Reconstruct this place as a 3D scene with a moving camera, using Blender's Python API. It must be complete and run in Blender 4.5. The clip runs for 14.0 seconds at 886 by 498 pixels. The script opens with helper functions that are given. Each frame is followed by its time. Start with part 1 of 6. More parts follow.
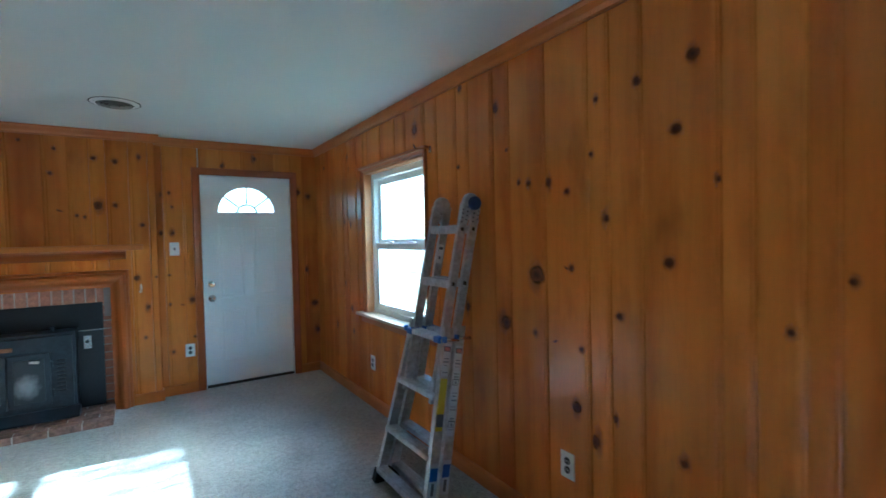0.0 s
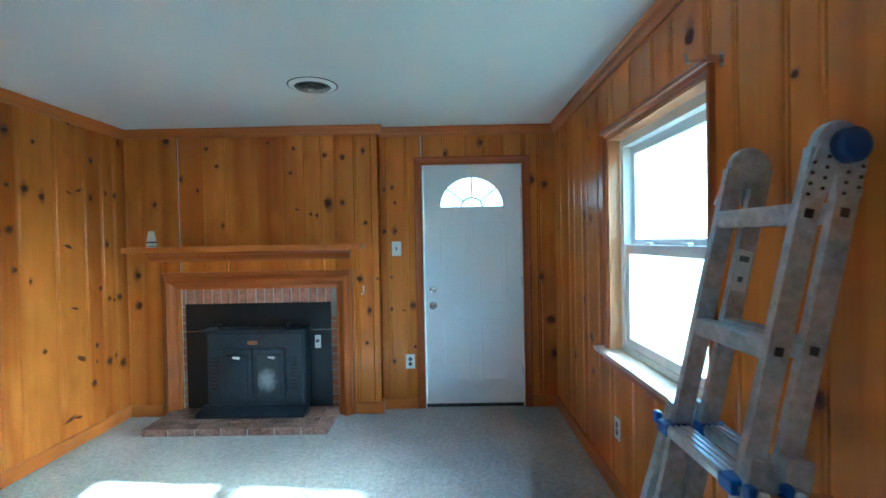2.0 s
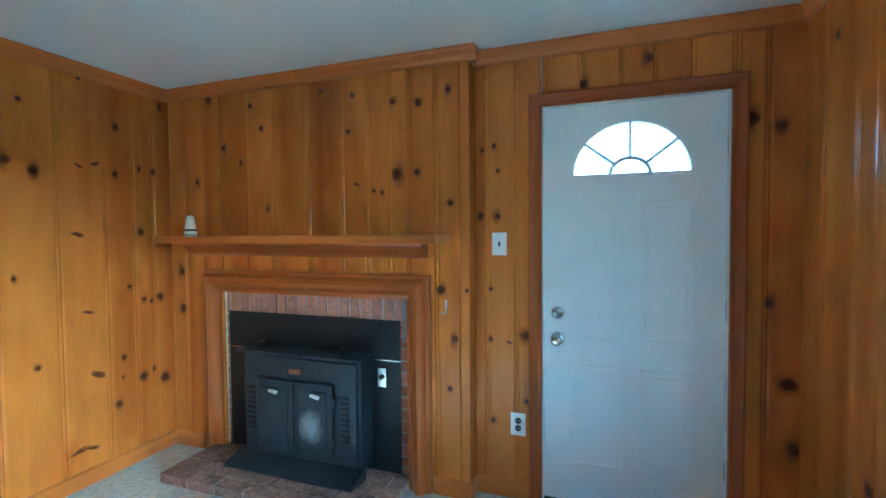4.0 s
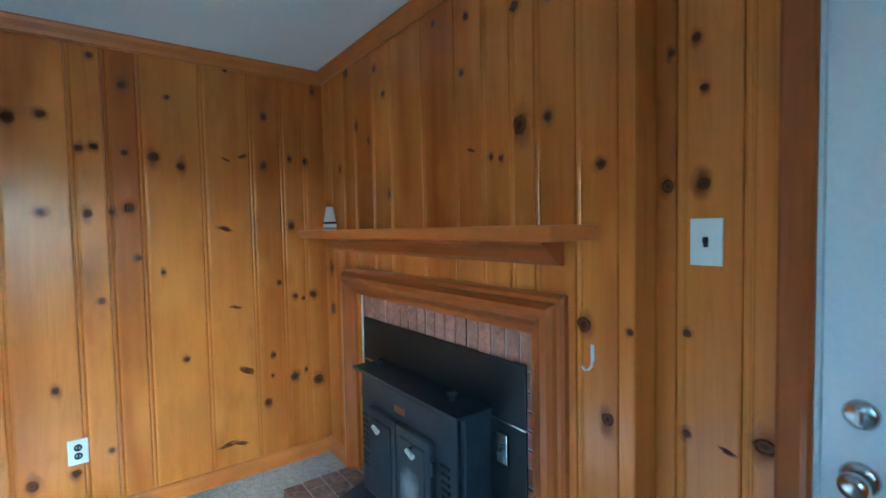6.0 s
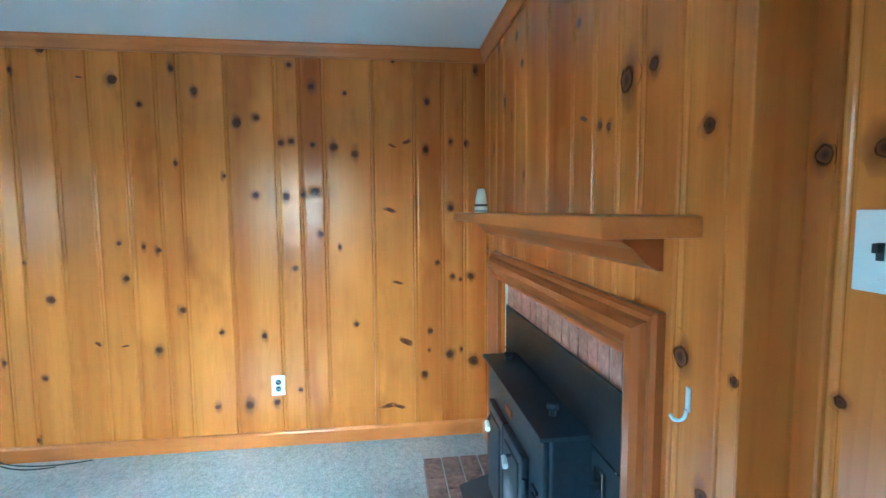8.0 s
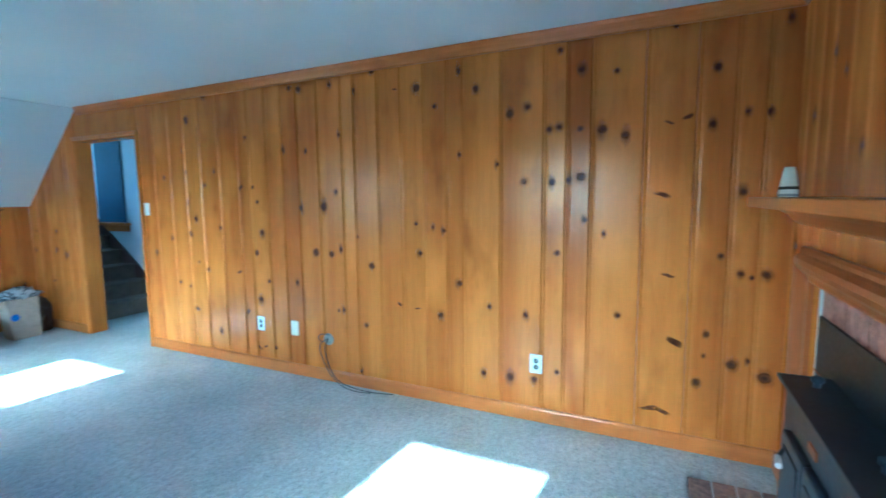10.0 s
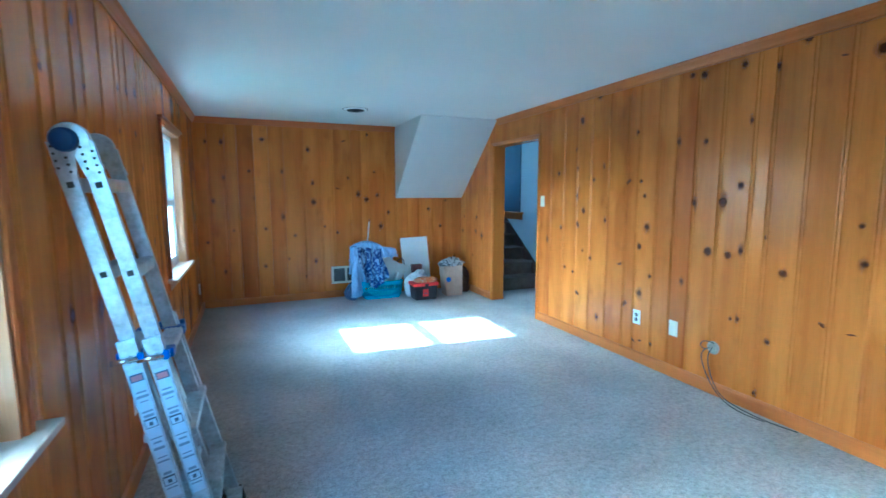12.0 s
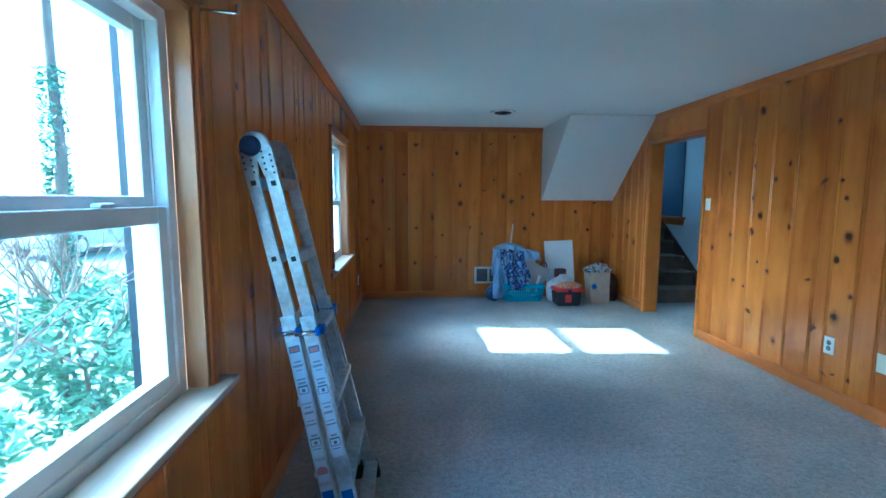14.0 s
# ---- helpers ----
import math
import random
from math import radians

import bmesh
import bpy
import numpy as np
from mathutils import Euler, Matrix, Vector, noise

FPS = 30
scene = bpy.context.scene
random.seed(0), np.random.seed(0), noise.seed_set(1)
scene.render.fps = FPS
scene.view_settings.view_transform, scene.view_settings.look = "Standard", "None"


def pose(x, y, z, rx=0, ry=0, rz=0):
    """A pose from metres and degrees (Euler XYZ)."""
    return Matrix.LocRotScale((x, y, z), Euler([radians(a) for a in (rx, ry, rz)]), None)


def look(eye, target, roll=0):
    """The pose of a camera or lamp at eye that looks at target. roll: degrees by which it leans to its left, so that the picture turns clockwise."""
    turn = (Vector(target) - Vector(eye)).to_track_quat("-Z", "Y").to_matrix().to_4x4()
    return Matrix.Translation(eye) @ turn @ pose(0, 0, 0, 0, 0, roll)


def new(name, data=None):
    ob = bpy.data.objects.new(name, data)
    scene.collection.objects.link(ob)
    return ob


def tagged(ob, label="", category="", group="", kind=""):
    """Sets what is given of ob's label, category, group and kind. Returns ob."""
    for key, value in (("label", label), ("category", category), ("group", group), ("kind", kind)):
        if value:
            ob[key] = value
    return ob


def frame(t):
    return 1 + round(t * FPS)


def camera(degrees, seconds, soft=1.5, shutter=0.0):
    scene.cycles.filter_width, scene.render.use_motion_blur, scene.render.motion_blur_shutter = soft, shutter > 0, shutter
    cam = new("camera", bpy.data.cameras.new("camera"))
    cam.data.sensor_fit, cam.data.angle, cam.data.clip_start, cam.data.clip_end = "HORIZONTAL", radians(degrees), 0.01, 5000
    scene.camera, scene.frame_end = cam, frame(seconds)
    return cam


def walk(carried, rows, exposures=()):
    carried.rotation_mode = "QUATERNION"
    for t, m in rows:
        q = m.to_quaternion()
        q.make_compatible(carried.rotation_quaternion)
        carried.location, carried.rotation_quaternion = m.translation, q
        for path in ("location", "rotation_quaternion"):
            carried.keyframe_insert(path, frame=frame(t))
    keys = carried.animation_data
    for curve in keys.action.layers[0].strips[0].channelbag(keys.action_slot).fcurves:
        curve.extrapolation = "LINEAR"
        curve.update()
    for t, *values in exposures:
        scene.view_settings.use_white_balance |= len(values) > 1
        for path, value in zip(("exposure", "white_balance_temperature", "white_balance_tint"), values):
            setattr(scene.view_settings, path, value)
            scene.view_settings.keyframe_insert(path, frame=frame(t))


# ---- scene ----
cam = camera(87.6, 14.0, shutter=0.3)
PATH = [
    (0, (1.992, 1.525, 1.415), (3.078, 3.203, 1.359), -1.3),
    (0.5, (2.226, 1.766, 1.423), (3.031, 3.596, 1.395), -1.4),
    (1, (2.434, 1.987, 1.423), (2.904, 3.931, 1.407), -1.5),
    (1.5, (2.553, 2.245, 1.401), (2.709, 4.239, 1.372), -1.3),
    (2, (2.664, 2.562, 1.406), (2.641, 4.561, 1.373), -1.1),
    (2.5, (2.795, 2.946, 1.394), (2.621, 4.938, 1.348), -1.3),
    (2.7, (2.811, 3.103, 1.398), (2.567, 5.087, 1.339), -1.2),
    (4.8, (2.759, 4.562, 1.426), (1.784, 6.306, 1.336), -0.9),
    (5, (2.773, 4.683, 1.431), (1.709, 6.373, 1.332), -1.2),
    (5.5, (2.821, 4.961, 1.44), (1.454, 6.418, 1.347), -1.3),
    (6, (2.77, 5.219, 1.399), (1.163, 6.407, 1.31), -1.1),
    (6.5, (2.805, 5.437, 1.401), (1.029, 6.339, 1.229), -1.4),
    (7, (2.817, 5.63, 1.411), (0.931, 6.192, 1.058), -1.1),
    (7.2, (2.797, 5.684, 1.411), (0.878, 6.173, 1.126), -0.8),
    (9.3, (2.811, 5.767, 1.421), (0.848, 5.446, 1.209), -0.6),
    (9.5, (2.796, 5.768, 1.414), (0.863, 5.297, 1.212), -0.8),
    (10, (2.785, 5.762, 1.413), (0.987, 4.916, 1.195), -0.6),
    (10.5, (2.787, 5.725, 1.411), (1.226, 4.498, 1.184), -0.4),
    (11, (2.803, 5.718, 1.393), (1.53, 4.19, 1.176), -0.2),
    (11.5, (2.878, 5.684, 1.393), (1.889, 3.957, 1.183), -0.1),
    (12, (2.981, 5.643, 1.416), (2.215, 3.811, 1.182), -0.2),
    (12.5, (3.029, 5.639, 1.403), (2.459, 3.737, 1.161), -0.2),
    (13, (3.011, 5.65, 1.4), (2.695, 3.691, 1.145), -0.3),
    (13.5, (2.966, 5.665, 1.398), (2.804, 3.687, 1.155), -0.1),
    (14, (2.915, 5.656, 1.394), (2.762, 3.674, 1.176), 0.1),
]
EXPOSURES = [(0, 4.1, 4200, -14), (1.0, 4.3, 4150, -16), (1.5, 4.45, 4100, -17), (2.5, 4.58, 4000, -18), (5, 4.6, 3700, -19), (5.5, 4.33, 3600, -18), (6, 4.38, 3750, -16), (6.5, 4.85, 3950, -17), (7, 5.08, 3650, -20),
             (9.5, 4.85, 3550, -19), (10.5, 4.68, 3450, -19), (11, 4.68, 3500, -17), (12, 4.72, 3600, -16), (12.5, 4.65, 3650, -15), (13.5, 4.22, 3650, -15), (14, 3.92, 3650, -15)]
walk(cam, [(t, look(eye, target, roll)) for t, eye, target, roll in PATH], EXPOSURES)

# ---- world, sun and lamps ----
SUN_TAN, SUN_SIDE = 0.59, 0.076
world = bpy.data.worlds.new("sky")
scene.world = world
world.use_nodes = True
wn = world.node_tree
sky = wn.nodes.new("ShaderNodeTexSky")
sky.sky_type = "NISHITA"
sky.sun_disc = False
sky.dust_density = 4.0
sky.ozone_density = 1.0
sky.sun_elevation = math.atan(SUN_TAN)
sky.sun_rotation = radians(90 + 4.3)
wn.links.new(sky.outputs[0], wn.nodes["Background"].inputs[0])
wn.nodes["Background"].inputs[1].default_value = 0.15

sun = new("sun", bpy.data.lights.new("sun", "SUN"))
sun.data.energy = 2.0
sun.data.angle = radians(0.6)
sun.data.color = (1.0, 0.94, 0.86)
sun.matrix_world = look((12, 0, 7), (11, SUN_SIDE, 7 - SUN_TAN))


# ---- node materials ----


def material(name):
    m = bpy.data.materials.new(name)
    m.use_nodes = True
    return m, m.node_tree.nodes, m.node_tree.links, m.node_tree.nodes["Principled BSDF"]


def mapped(nodes, links, scale, spread=0.0):
    """Object coordinates, shifted by the object's random number, scaled."""
    co = nodes.new("ShaderNodeTexCoord")
    mp = nodes.new("ShaderNodeMapping")
    mp.inputs["Scale"].default_value = scale
    if spread:
        info = nodes.new("ShaderNodeObjectInfo")
        mul = nodes.new("ShaderNodeMath")
        mul.operation = "MULTIPLY"
        mul.inputs[1].default_value = spread
        links.new(info.outputs["Random"], mul.inputs[0])
        comb = nodes.new("ShaderNodeCombineXYZ")
        for i in range(3):
            links.new(mul.outputs[0], comb.inputs[i])
        add = nodes.new("ShaderNodeVectorMath")
        links.new(co.outputs["Object"], add.inputs[0])
        links.new(comb.outputs[0], add.inputs[1])
        links.new(add.outputs[0], mp.inputs["Vector"])
    else:
        links.new(co.outputs["Object"], mp.inputs["Vector"])
    return mp


def noise_of(nodes, links, vector, scale, detail=3.0, rough=0.55):
    n = nodes.new("ShaderNodeTexNoise")
    n.inputs["Scale"].default_value = scale
    n.inputs["Detail"].default_value = detail
    n.inputs["Roughness"].default_value = rough
    links.new(vector, n.inputs["Vector"])
    return n.outputs[0]


def ramp_of(nodes, links, fac, stops):
    r = nodes.new("ShaderNodeValToRGB")
    el = r.color_ramp.elements
    while len(el) < len(stops):
        el.new(0.5)
    for e, (p, c) in zip(el, stops):
        e.position, e.color = p, (*c, 1) if len(c) == 3 else c
    links.new(fac, r.inputs[0])
    return r.outputs[0]


def mixed(nodes, links, fac, a, b, blend="MIX"):
    m = nodes.new("ShaderNodeMix")
    m.data_type, m.blend_type = "RGBA", blend
    for value, slot in ((fac, m.inputs[0]), (a, m.inputs[6]), (b, m.inputs[7])):
        if isinstance(value, bpy.types.NodeSocket):
            links.new(value, slot)
        elif isinstance(value, tuple):
            slot.default_value = (*value, 1) if len(value) == 3 else value
        else:
            slot.default_value = value
    return m.outputs[2]


def calc(nodes, links, op, a, b=0.0, clamp=False):
    m = nodes.new("ShaderNodeMath")
    m.operation, m.use_clamp = op, clamp
    for value, slot in ((a, m.inputs[0]), (b, m.inputs[1])):
        if isinstance(value, bpy.types.NodeSocket):
            links.new(value, slot)
        else:
            slot.default_value = value
    return m.outputs[0]


def bumped(nodes, links, bsdf, height, strength, distance=0.01):
    b = nodes.new("ShaderNodeBump")
    b.inputs["Strength"].default_value = strength
    b.inputs["Distance"].default_value = distance
    links.new(height, b.inputs["Height"])
    links.new(b.outputs[0], bsdf.inputs["Normal"])


def pine(name, grain, light=(0.67, 0.255, 0.032), dark=(0.33, 0.084, 0.009), gloss=0.26):
    """Varnished knotty pine; grain is the axis along which the fibres run."""
    m, nodes, links, bsdf = material(name)
    along = [15.0, 15.0, 15.0]
    along["xyz".index(grain)] = 0.8
    mp = mapped(nodes, links, along, 37.0)
    fine = noise_of(nodes, links, mp.outputs[0], 3.0, 5.0, 0.65)
    wide = [7.0, 7.0, 7.0]
    wide["xyz".index(grain)] = 0.35
    mp2 = mapped(nodes, links, wide, 53.0)
    broad = noise_of(nodes, links, mp2.outputs[0], 1.0, 2.0, 0.5)
    wave = nodes.new("ShaderNodeTexNoise")
    wave.inputs["Scale"].default_value = 1.6
    wave.inputs["Detail"].default_value = 1.0
    wave.inputs["Distortion"].default_value = 1.4
    links.new(mp2.outputs[0], wave.inputs["Vector"])
    rings = calc(nodes, links, "FRACT", calc(nodes, links, "MULTIPLY", wave.outputs[0], 9.0))
    rings = calc(nodes, links, "POWER", rings, 3.0)
    info = nodes.new("ShaderNodeObjectInfo")
    tone = calc(nodes, links, "ADD", calc(nodes, links, "MULTIPLY", info.outputs["Random"], 0.28), calc(nodes, links, "MULTIPLY", broad, 0.8))
    base = ramp_of(nodes, links, tone, [(0.2, dark), (0.5, tuple((a + b) / 2 for a, b in zip(light, dark))), (0.9, light)])
    streak = ramp_of(nodes, links, fine, [(0.3, (0.84, 0.78, 0.70)), (0.55, (1, 1, 1)), (0.85, (1.08, 1.06, 1.04))])
    col = mixed(nodes, links, 0.4, base, streak, "MULTIPLY")
    col = mixed(nodes, links, calc(nodes, links, "MULTIPLY", rings, 0.14), col, (0.22, 0.065, 0.012))
    blot = [5.0, 5.0, 5.0]
    blot["xyz".index(grain)] = 2.2
    mp4 = mapped(nodes, links, blot, 91.0)
    smoke = noise_of(nodes, links, mp4.outputs[0], 1.0, 3.0, 0.55)
    col = mixed(nodes, links, ramp_of(nodes, links, smoke, [(0.58, (0, 0, 0)), (0.78, (0.55, 0.55, 0.55))]), col, (0.20, 0.058, 0.012))
    pale = noise_of(nodes, links, mp4.outputs[0], 0.6, 2.0, 0.5)
    col = mixed(nodes, links, ramp_of(nodes, links, pale, [(0.55, (0, 0, 0)), (0.75, (0.5, 0.5, 0.5))]), col, tuple(min(1.0, c * 1.22) for c in light))
    links.new(col, bsdf.inputs["Base Color"])
    bsdf.inputs["Roughness"].default_value = gloss
    bsdf.inputs["Coat Weight"].default_value = 0.16
    bsdf.inputs["Specular IOR Level"].default_value = 0.3
    bsdf.inputs["Coat Roughness"].default_value = 0.22
    bumped(nodes, links, bsdf, fine, 0.10, 0.004)
    return m


def speckled(name, colour, amount=0.12, scale=60.0, rough=0.6, metal=0.0, bump=0.1, spread=0.0, big=4.0, depth=0.003):
    """A plain colour with fine and broad unevenness."""
    m, nodes, links, bsdf = material(name)
    mp = mapped(nodes, links, (1, 1, 1), spread)
    fine = noise_of(nodes, links, mp.outputs[0], scale, 4.0, 0.6)
    broad = noise_of(nodes, links, mp.outputs[0], big, 3.0, 0.55)
    both = calc(nodes, links, "ADD", calc(nodes, links, "MULTIPLY", fine, 0.5), calc(nodes, links, "MULTIPLY", broad, 0.5))
    lo = tuple(c * (1 - amount * 1.6) for c in colour)
    hi = tuple(min(1.0, c * (1 + amount)) for c in colour)
    links.new(ramp_of(nodes, links, both, [(0.3, lo), (0.7, hi)]), bsdf.inputs["Base Color"])
    r = calc(nodes, links, "ADD", calc(nodes, links, "MULTIPLY", fine, 0.25), rough - 0.12, True)
    links.new(r, bsdf.inputs["Roughness"])
    bsdf.inputs["Metallic"].default_value = metal
    if bump:
        bumped(nodes, links, bsdf, fine, bump, depth)
    return m


PINE_Z = pine("pine_upright", "z")
PINE_X = pine("pine_along_x", "x", light=(0.57, 0.202, 0.028), dark=(0.36, 0.105, 0.013), gloss=0.38)
PINE_Y = pine("pine_along_y", "y", light=(0.57, 0.202, 0.028), dark=(0.36, 0.105, 0.013), gloss=0.38)
CASING_Z = pine("casing_upright", "z", light=(0.38, 0.115, 0.019), dark=(0.25, 0.064, 0.010), gloss=0.28)
CASING_X = pine("casing_along_x", "x", light=(0.38, 0.115, 0.019), dark=(0.25, 0.064, 0.010), gloss=0.28)
CASING_Y = pine("casing_along_y", "y", light=(0.38, 0.115, 0.019), dark=(0.25, 0.064, 0.010), gloss=0.28)


def knot_material(name, stops, clear, rough):
    """Colour and cover by the distance from a flat disc's middle, made uneven by noise."""
    m, nodes, links, bsdf = material(name)
    co = nodes.new("ShaderNodeTexCoord")
    off = nodes.new("ShaderNodeVectorMath")
    off.operation = "SUBTRACT"
    off.inputs[1].default_value = (0.5, 0.5, 0.5)
    links.new(co.outputs["Generated"], off.inputs[0])
    dot = nodes.new("ShaderNodeVectorMath")
    dot.operation = "DOT_PRODUCT"
    links.new(off.outputs[0], dot.inputs[0])
    links.new(off.outputs[0], dot.inputs[1])
    far = calc(nodes, links, "SQRT", calc(nodes, links, "MAXIMUM", calc(nodes, links, "SUBTRACT", dot.outputs["Value"], 0.25), 0.0))
    grain = noise_of(nodes, links, mapped(nodes, links, (60, 60, 25), 9.0).outputs[0], 1.0, 3.0)
    far = calc(nodes, links, "ADD", calc(nodes, links, "MULTIPLY", far, 2.0), calc(nodes, links, "MULTIPLY", calc(nodes, links, "SUBTRACT", grain, 0.5), 0.7))
    links.new(ramp_of(nodes, links, far, stops), bsdf.inputs["Base Color"])
    links.new(ramp_of(nodes, links, far, [(clear[0], (clear[2],) * 3), (clear[1], (0, 0, 0))]), bsdf.inputs["Alpha"])
    bsdf.inputs["Roughness"].default_value = rough
    bsdf.inputs["Specular IOR Level"].default_value = 0.12
    return m


KNOT = knot_material("knot_wood", [(0.1, (0.035, 0.012, 0.007)), (0.5, (0.10, 0.030, 0.010)), (0.9, (0.22, 0.066, 0.014))], (0.62, 0.98, 1.0), 0.42)
SPIKE = knot_material("spike_knot", [(0.1, (0.10, 0.030, 0.010)), (0.9, (0.24, 0.072, 0.015))], (0.45, 0.95, 0.9), 0.4)
HALO = knot_material("knot_swirl", [(0.2, (0.22, 0.066, 0.012)), (0.8, (0.36, 0.115, 0.02))], (0.2, 0.9, 0.6), 0.38)
PAINT = speckled("ceiling_paint", (0.69, 0.715, 0.715), 0.03, 140, 0.85, bump=0.25, big=1.2, depth=0.002)
PLASTER = speckled("white_plaster", (0.66, 0.68, 0.69), 0.04, 90, 0.85, bump=0.2, big=2.0)
WHITE_DOOR = speckled("door_paint", (0.80, 0.84, 0.87), 0.04, 50, 0.42, bump=0.05, big=2.0)
VINYL = speckled("white_vinyl", (0.80, 0.82, 0.83), 0.03, 40, 0.4, bump=0.03)
PLASTIC = speckled("white_plastic", (0.80, 0.80, 0.77), 0.03, 40, 0.38, bump=0.02)
IVORY = speckled("ivory_plastic", (0.70, 0.64, 0.50), 0.04, 40, 0.4, bump=0.02)
DARK = speckled("dark_slot", (0.015, 0.015, 0.015), 0.2, 60, 0.6)
STEEL = speckled("stove_steel", (0.030, 0.037, 0.048), 0.35, 50, 0.42, 0.3, 0.12, big=6)
PANEL_STEEL = speckled("panel_steel", (0.016, 0.018, 0.022), 0.25, 50, 0.38, 0.4, 0.06, big=4)
CHROME = speckled("chrome", (0.62, 0.62, 0.62), 0.06, 60, 0.22, 1.0, 0.02)
ALUMINIUM = speckled("aluminium", (0.55, 0.58, 0.61), 0.3, 45, 0.34, 0.55, 0.06, big=16)
BLUE_PLASTIC = speckled("blue_plastic", (0.02, 0.10, 0.42), 0.15, 40, 0.4)
RUBBER = speckled("black_rubber", (0.02, 0.02, 0.02), 0.2, 60, 0.7)
MORTAR = speckled("mortar", (0.50, 0.47, 0.43), 0.15, 120, 0.9, bump=0.4)
HEARTH_BRICK = speckled("sooty_brick", (0.27, 0.165, 0.13), 0.5, 40, 0.85, bump=0.5, spread=17.0, big=5)
BRICK = speckled("red_brick", (0.43, 0.21, 0.145), 0.35, 45, 0.85, bump=0.5, spread=21.0, big=7)
SLATE = speckled("grey_slab", (0.33, 0.33, 0.33), 0.15, 60, 0.8)
VENT_GREY = speckled("vent_grey", (0.30, 0.31, 0.30), 0.15, 60, 0.6)
NAVY = speckled("navy_shade", (0.03, 0.055, 0.09), 0.15, 30, 0.8)


def carpet():
    m, nodes, links, bsdf = material("grey_carpet")
    mp = mapped(nodes, links, (1, 1, 1))
    tuft = noise_of(nodes, links, mp.outputs[0], 85.0, 4.0, 0.7)
    clump = noise_of(nodes, links, mp.outputs[0], 30.0, 3.0, 0.65)
    worn = noise_of(nodes, links, mp.outputs[0], 1.3, 3.0, 0.6)
    both = calc(nodes, links, "ADD", calc(nodes, links, "MULTIPLY", tuft, 0.6), calc(nodes, links, "MULTIPLY", clump, 0.4))
    col = ramp_of(nodes, links, both, [(0.34, (0.25, 0.242, 0.23)), (0.52, (0.50, 0.49, 0.475)), (0.68, (0.72, 0.71, 0.695))])
    tint = ramp_of(nodes, links, worn, [(0.35, (0.72, 0.72, 0.73)), (0.65, (1, 1, 1))])
    links.new(mixed(nodes, links, 1.0, col, tint, "MULTIPLY"), bsdf.inputs["Base Color"])
    bsdf.inputs["Roughness"].default_value = 0.95
    bsdf.inputs["Specular IOR Level"].default_value = 0.1
    bsdf.inputs["Sheen Weight"].default_value = 0.3
    bumped(nodes, links, bsdf, both, 0.9, 0.02)
    return m


CARPET = carpet()


def glass_material(name, tint=(1, 1, 1)):
    """A thin clear pane: light goes straight through, and a small share is mirrored."""
    m, nodes, links, bsdf = material(name)
    nodes.remove(bsdf)
    clear = nodes.new("ShaderNodeBsdfTransparent")
    clear.inputs[0].default_value = (*tint, 1)
    mirror = nodes.new("ShaderNodeBsdfGlossy")
    mirror.inputs["Roughness"].default_value = 0.01
    mix = nodes.new("ShaderNodeMixShader")
    mix.inputs[0].default_value = 0.045
    links.new(clear.outputs[0], mix.inputs[1])
    links.new(mirror.outputs[0], mix.inputs[2])
    links.new(mix.outputs[0], nodes["Material Output"].inputs[0])
    return m


GLASS = glass_material("window_glass", (0.97, 1.0, 0.99))

# ---- mesh helpers ----


def box(bm, x0, y0, z0, x1, y1, z1, bevel=0.0):
    """A box between two corners, with softened edges if bevel is given."""
    vs = bmesh.ops.create_cube(bm, size=1.0)["verts"]
    for v in vs:
        v.co = Vector(((x0 + x1) / 2 + v.co.x * (x1 - x0), (y0 + y1) / 2 + v.co.y * (y1 - y0), (z0 + z1) / 2 + v.co.z * (z1 - z0)))
    if bevel:
        edges = list({e for v in vs for e in v.link_edges})
        bmesh.ops.bevel(bm, geom=edges, offset=bevel, segments=2, affect="EDGES", profile=0.6)
    return bm


def box_of(*args, bevel=0.0):
    return box(bmesh.new(), *args, bevel=bevel)


def tube(bm, a, b, r0, r1=None, seg=16, caps=True):
    """A round bar from a to b."""
    a, b = Vector(a), Vector(b)
    m = Matrix.Translation((a + b) / 2) @ (b - a).to_track_quat("Z", "Y").to_matrix().to_4x4()
    bmesh.ops.create_cone(bm, cap_ends=caps, segments=seg, radius1=r0, radius2=r0 if r1 is None else r1, depth=(b - a).length, matrix=m)
    return bm


def prism(bm, outline, a, b):
    """Sweeps a closed outline of (u, v) pairs from the matrix a to the matrix b."""
    n = len(outline)
    rows = [[bm.verts.new(m @ Vector((u, v, 0))) for u, v in outline] for m in (a, b)]
    for i in range(n):
        j = (i + 1) % n
        bm.faces.new((rows[0][i], rows[0][j], rows[1][j], rows[1][i]))
    bm.faces.new(rows[0][::-1])
    bm.faces.new(rows[1])
    return bm


def frame_of(origin, u, v):
    """A matrix whose x runs along u and y along v."""
    u, v = Vector(u), Vector(v)
    m = Matrix((u, v, u.cross(v))).transposed().to_4x4()
    m.translation = origin
    return m


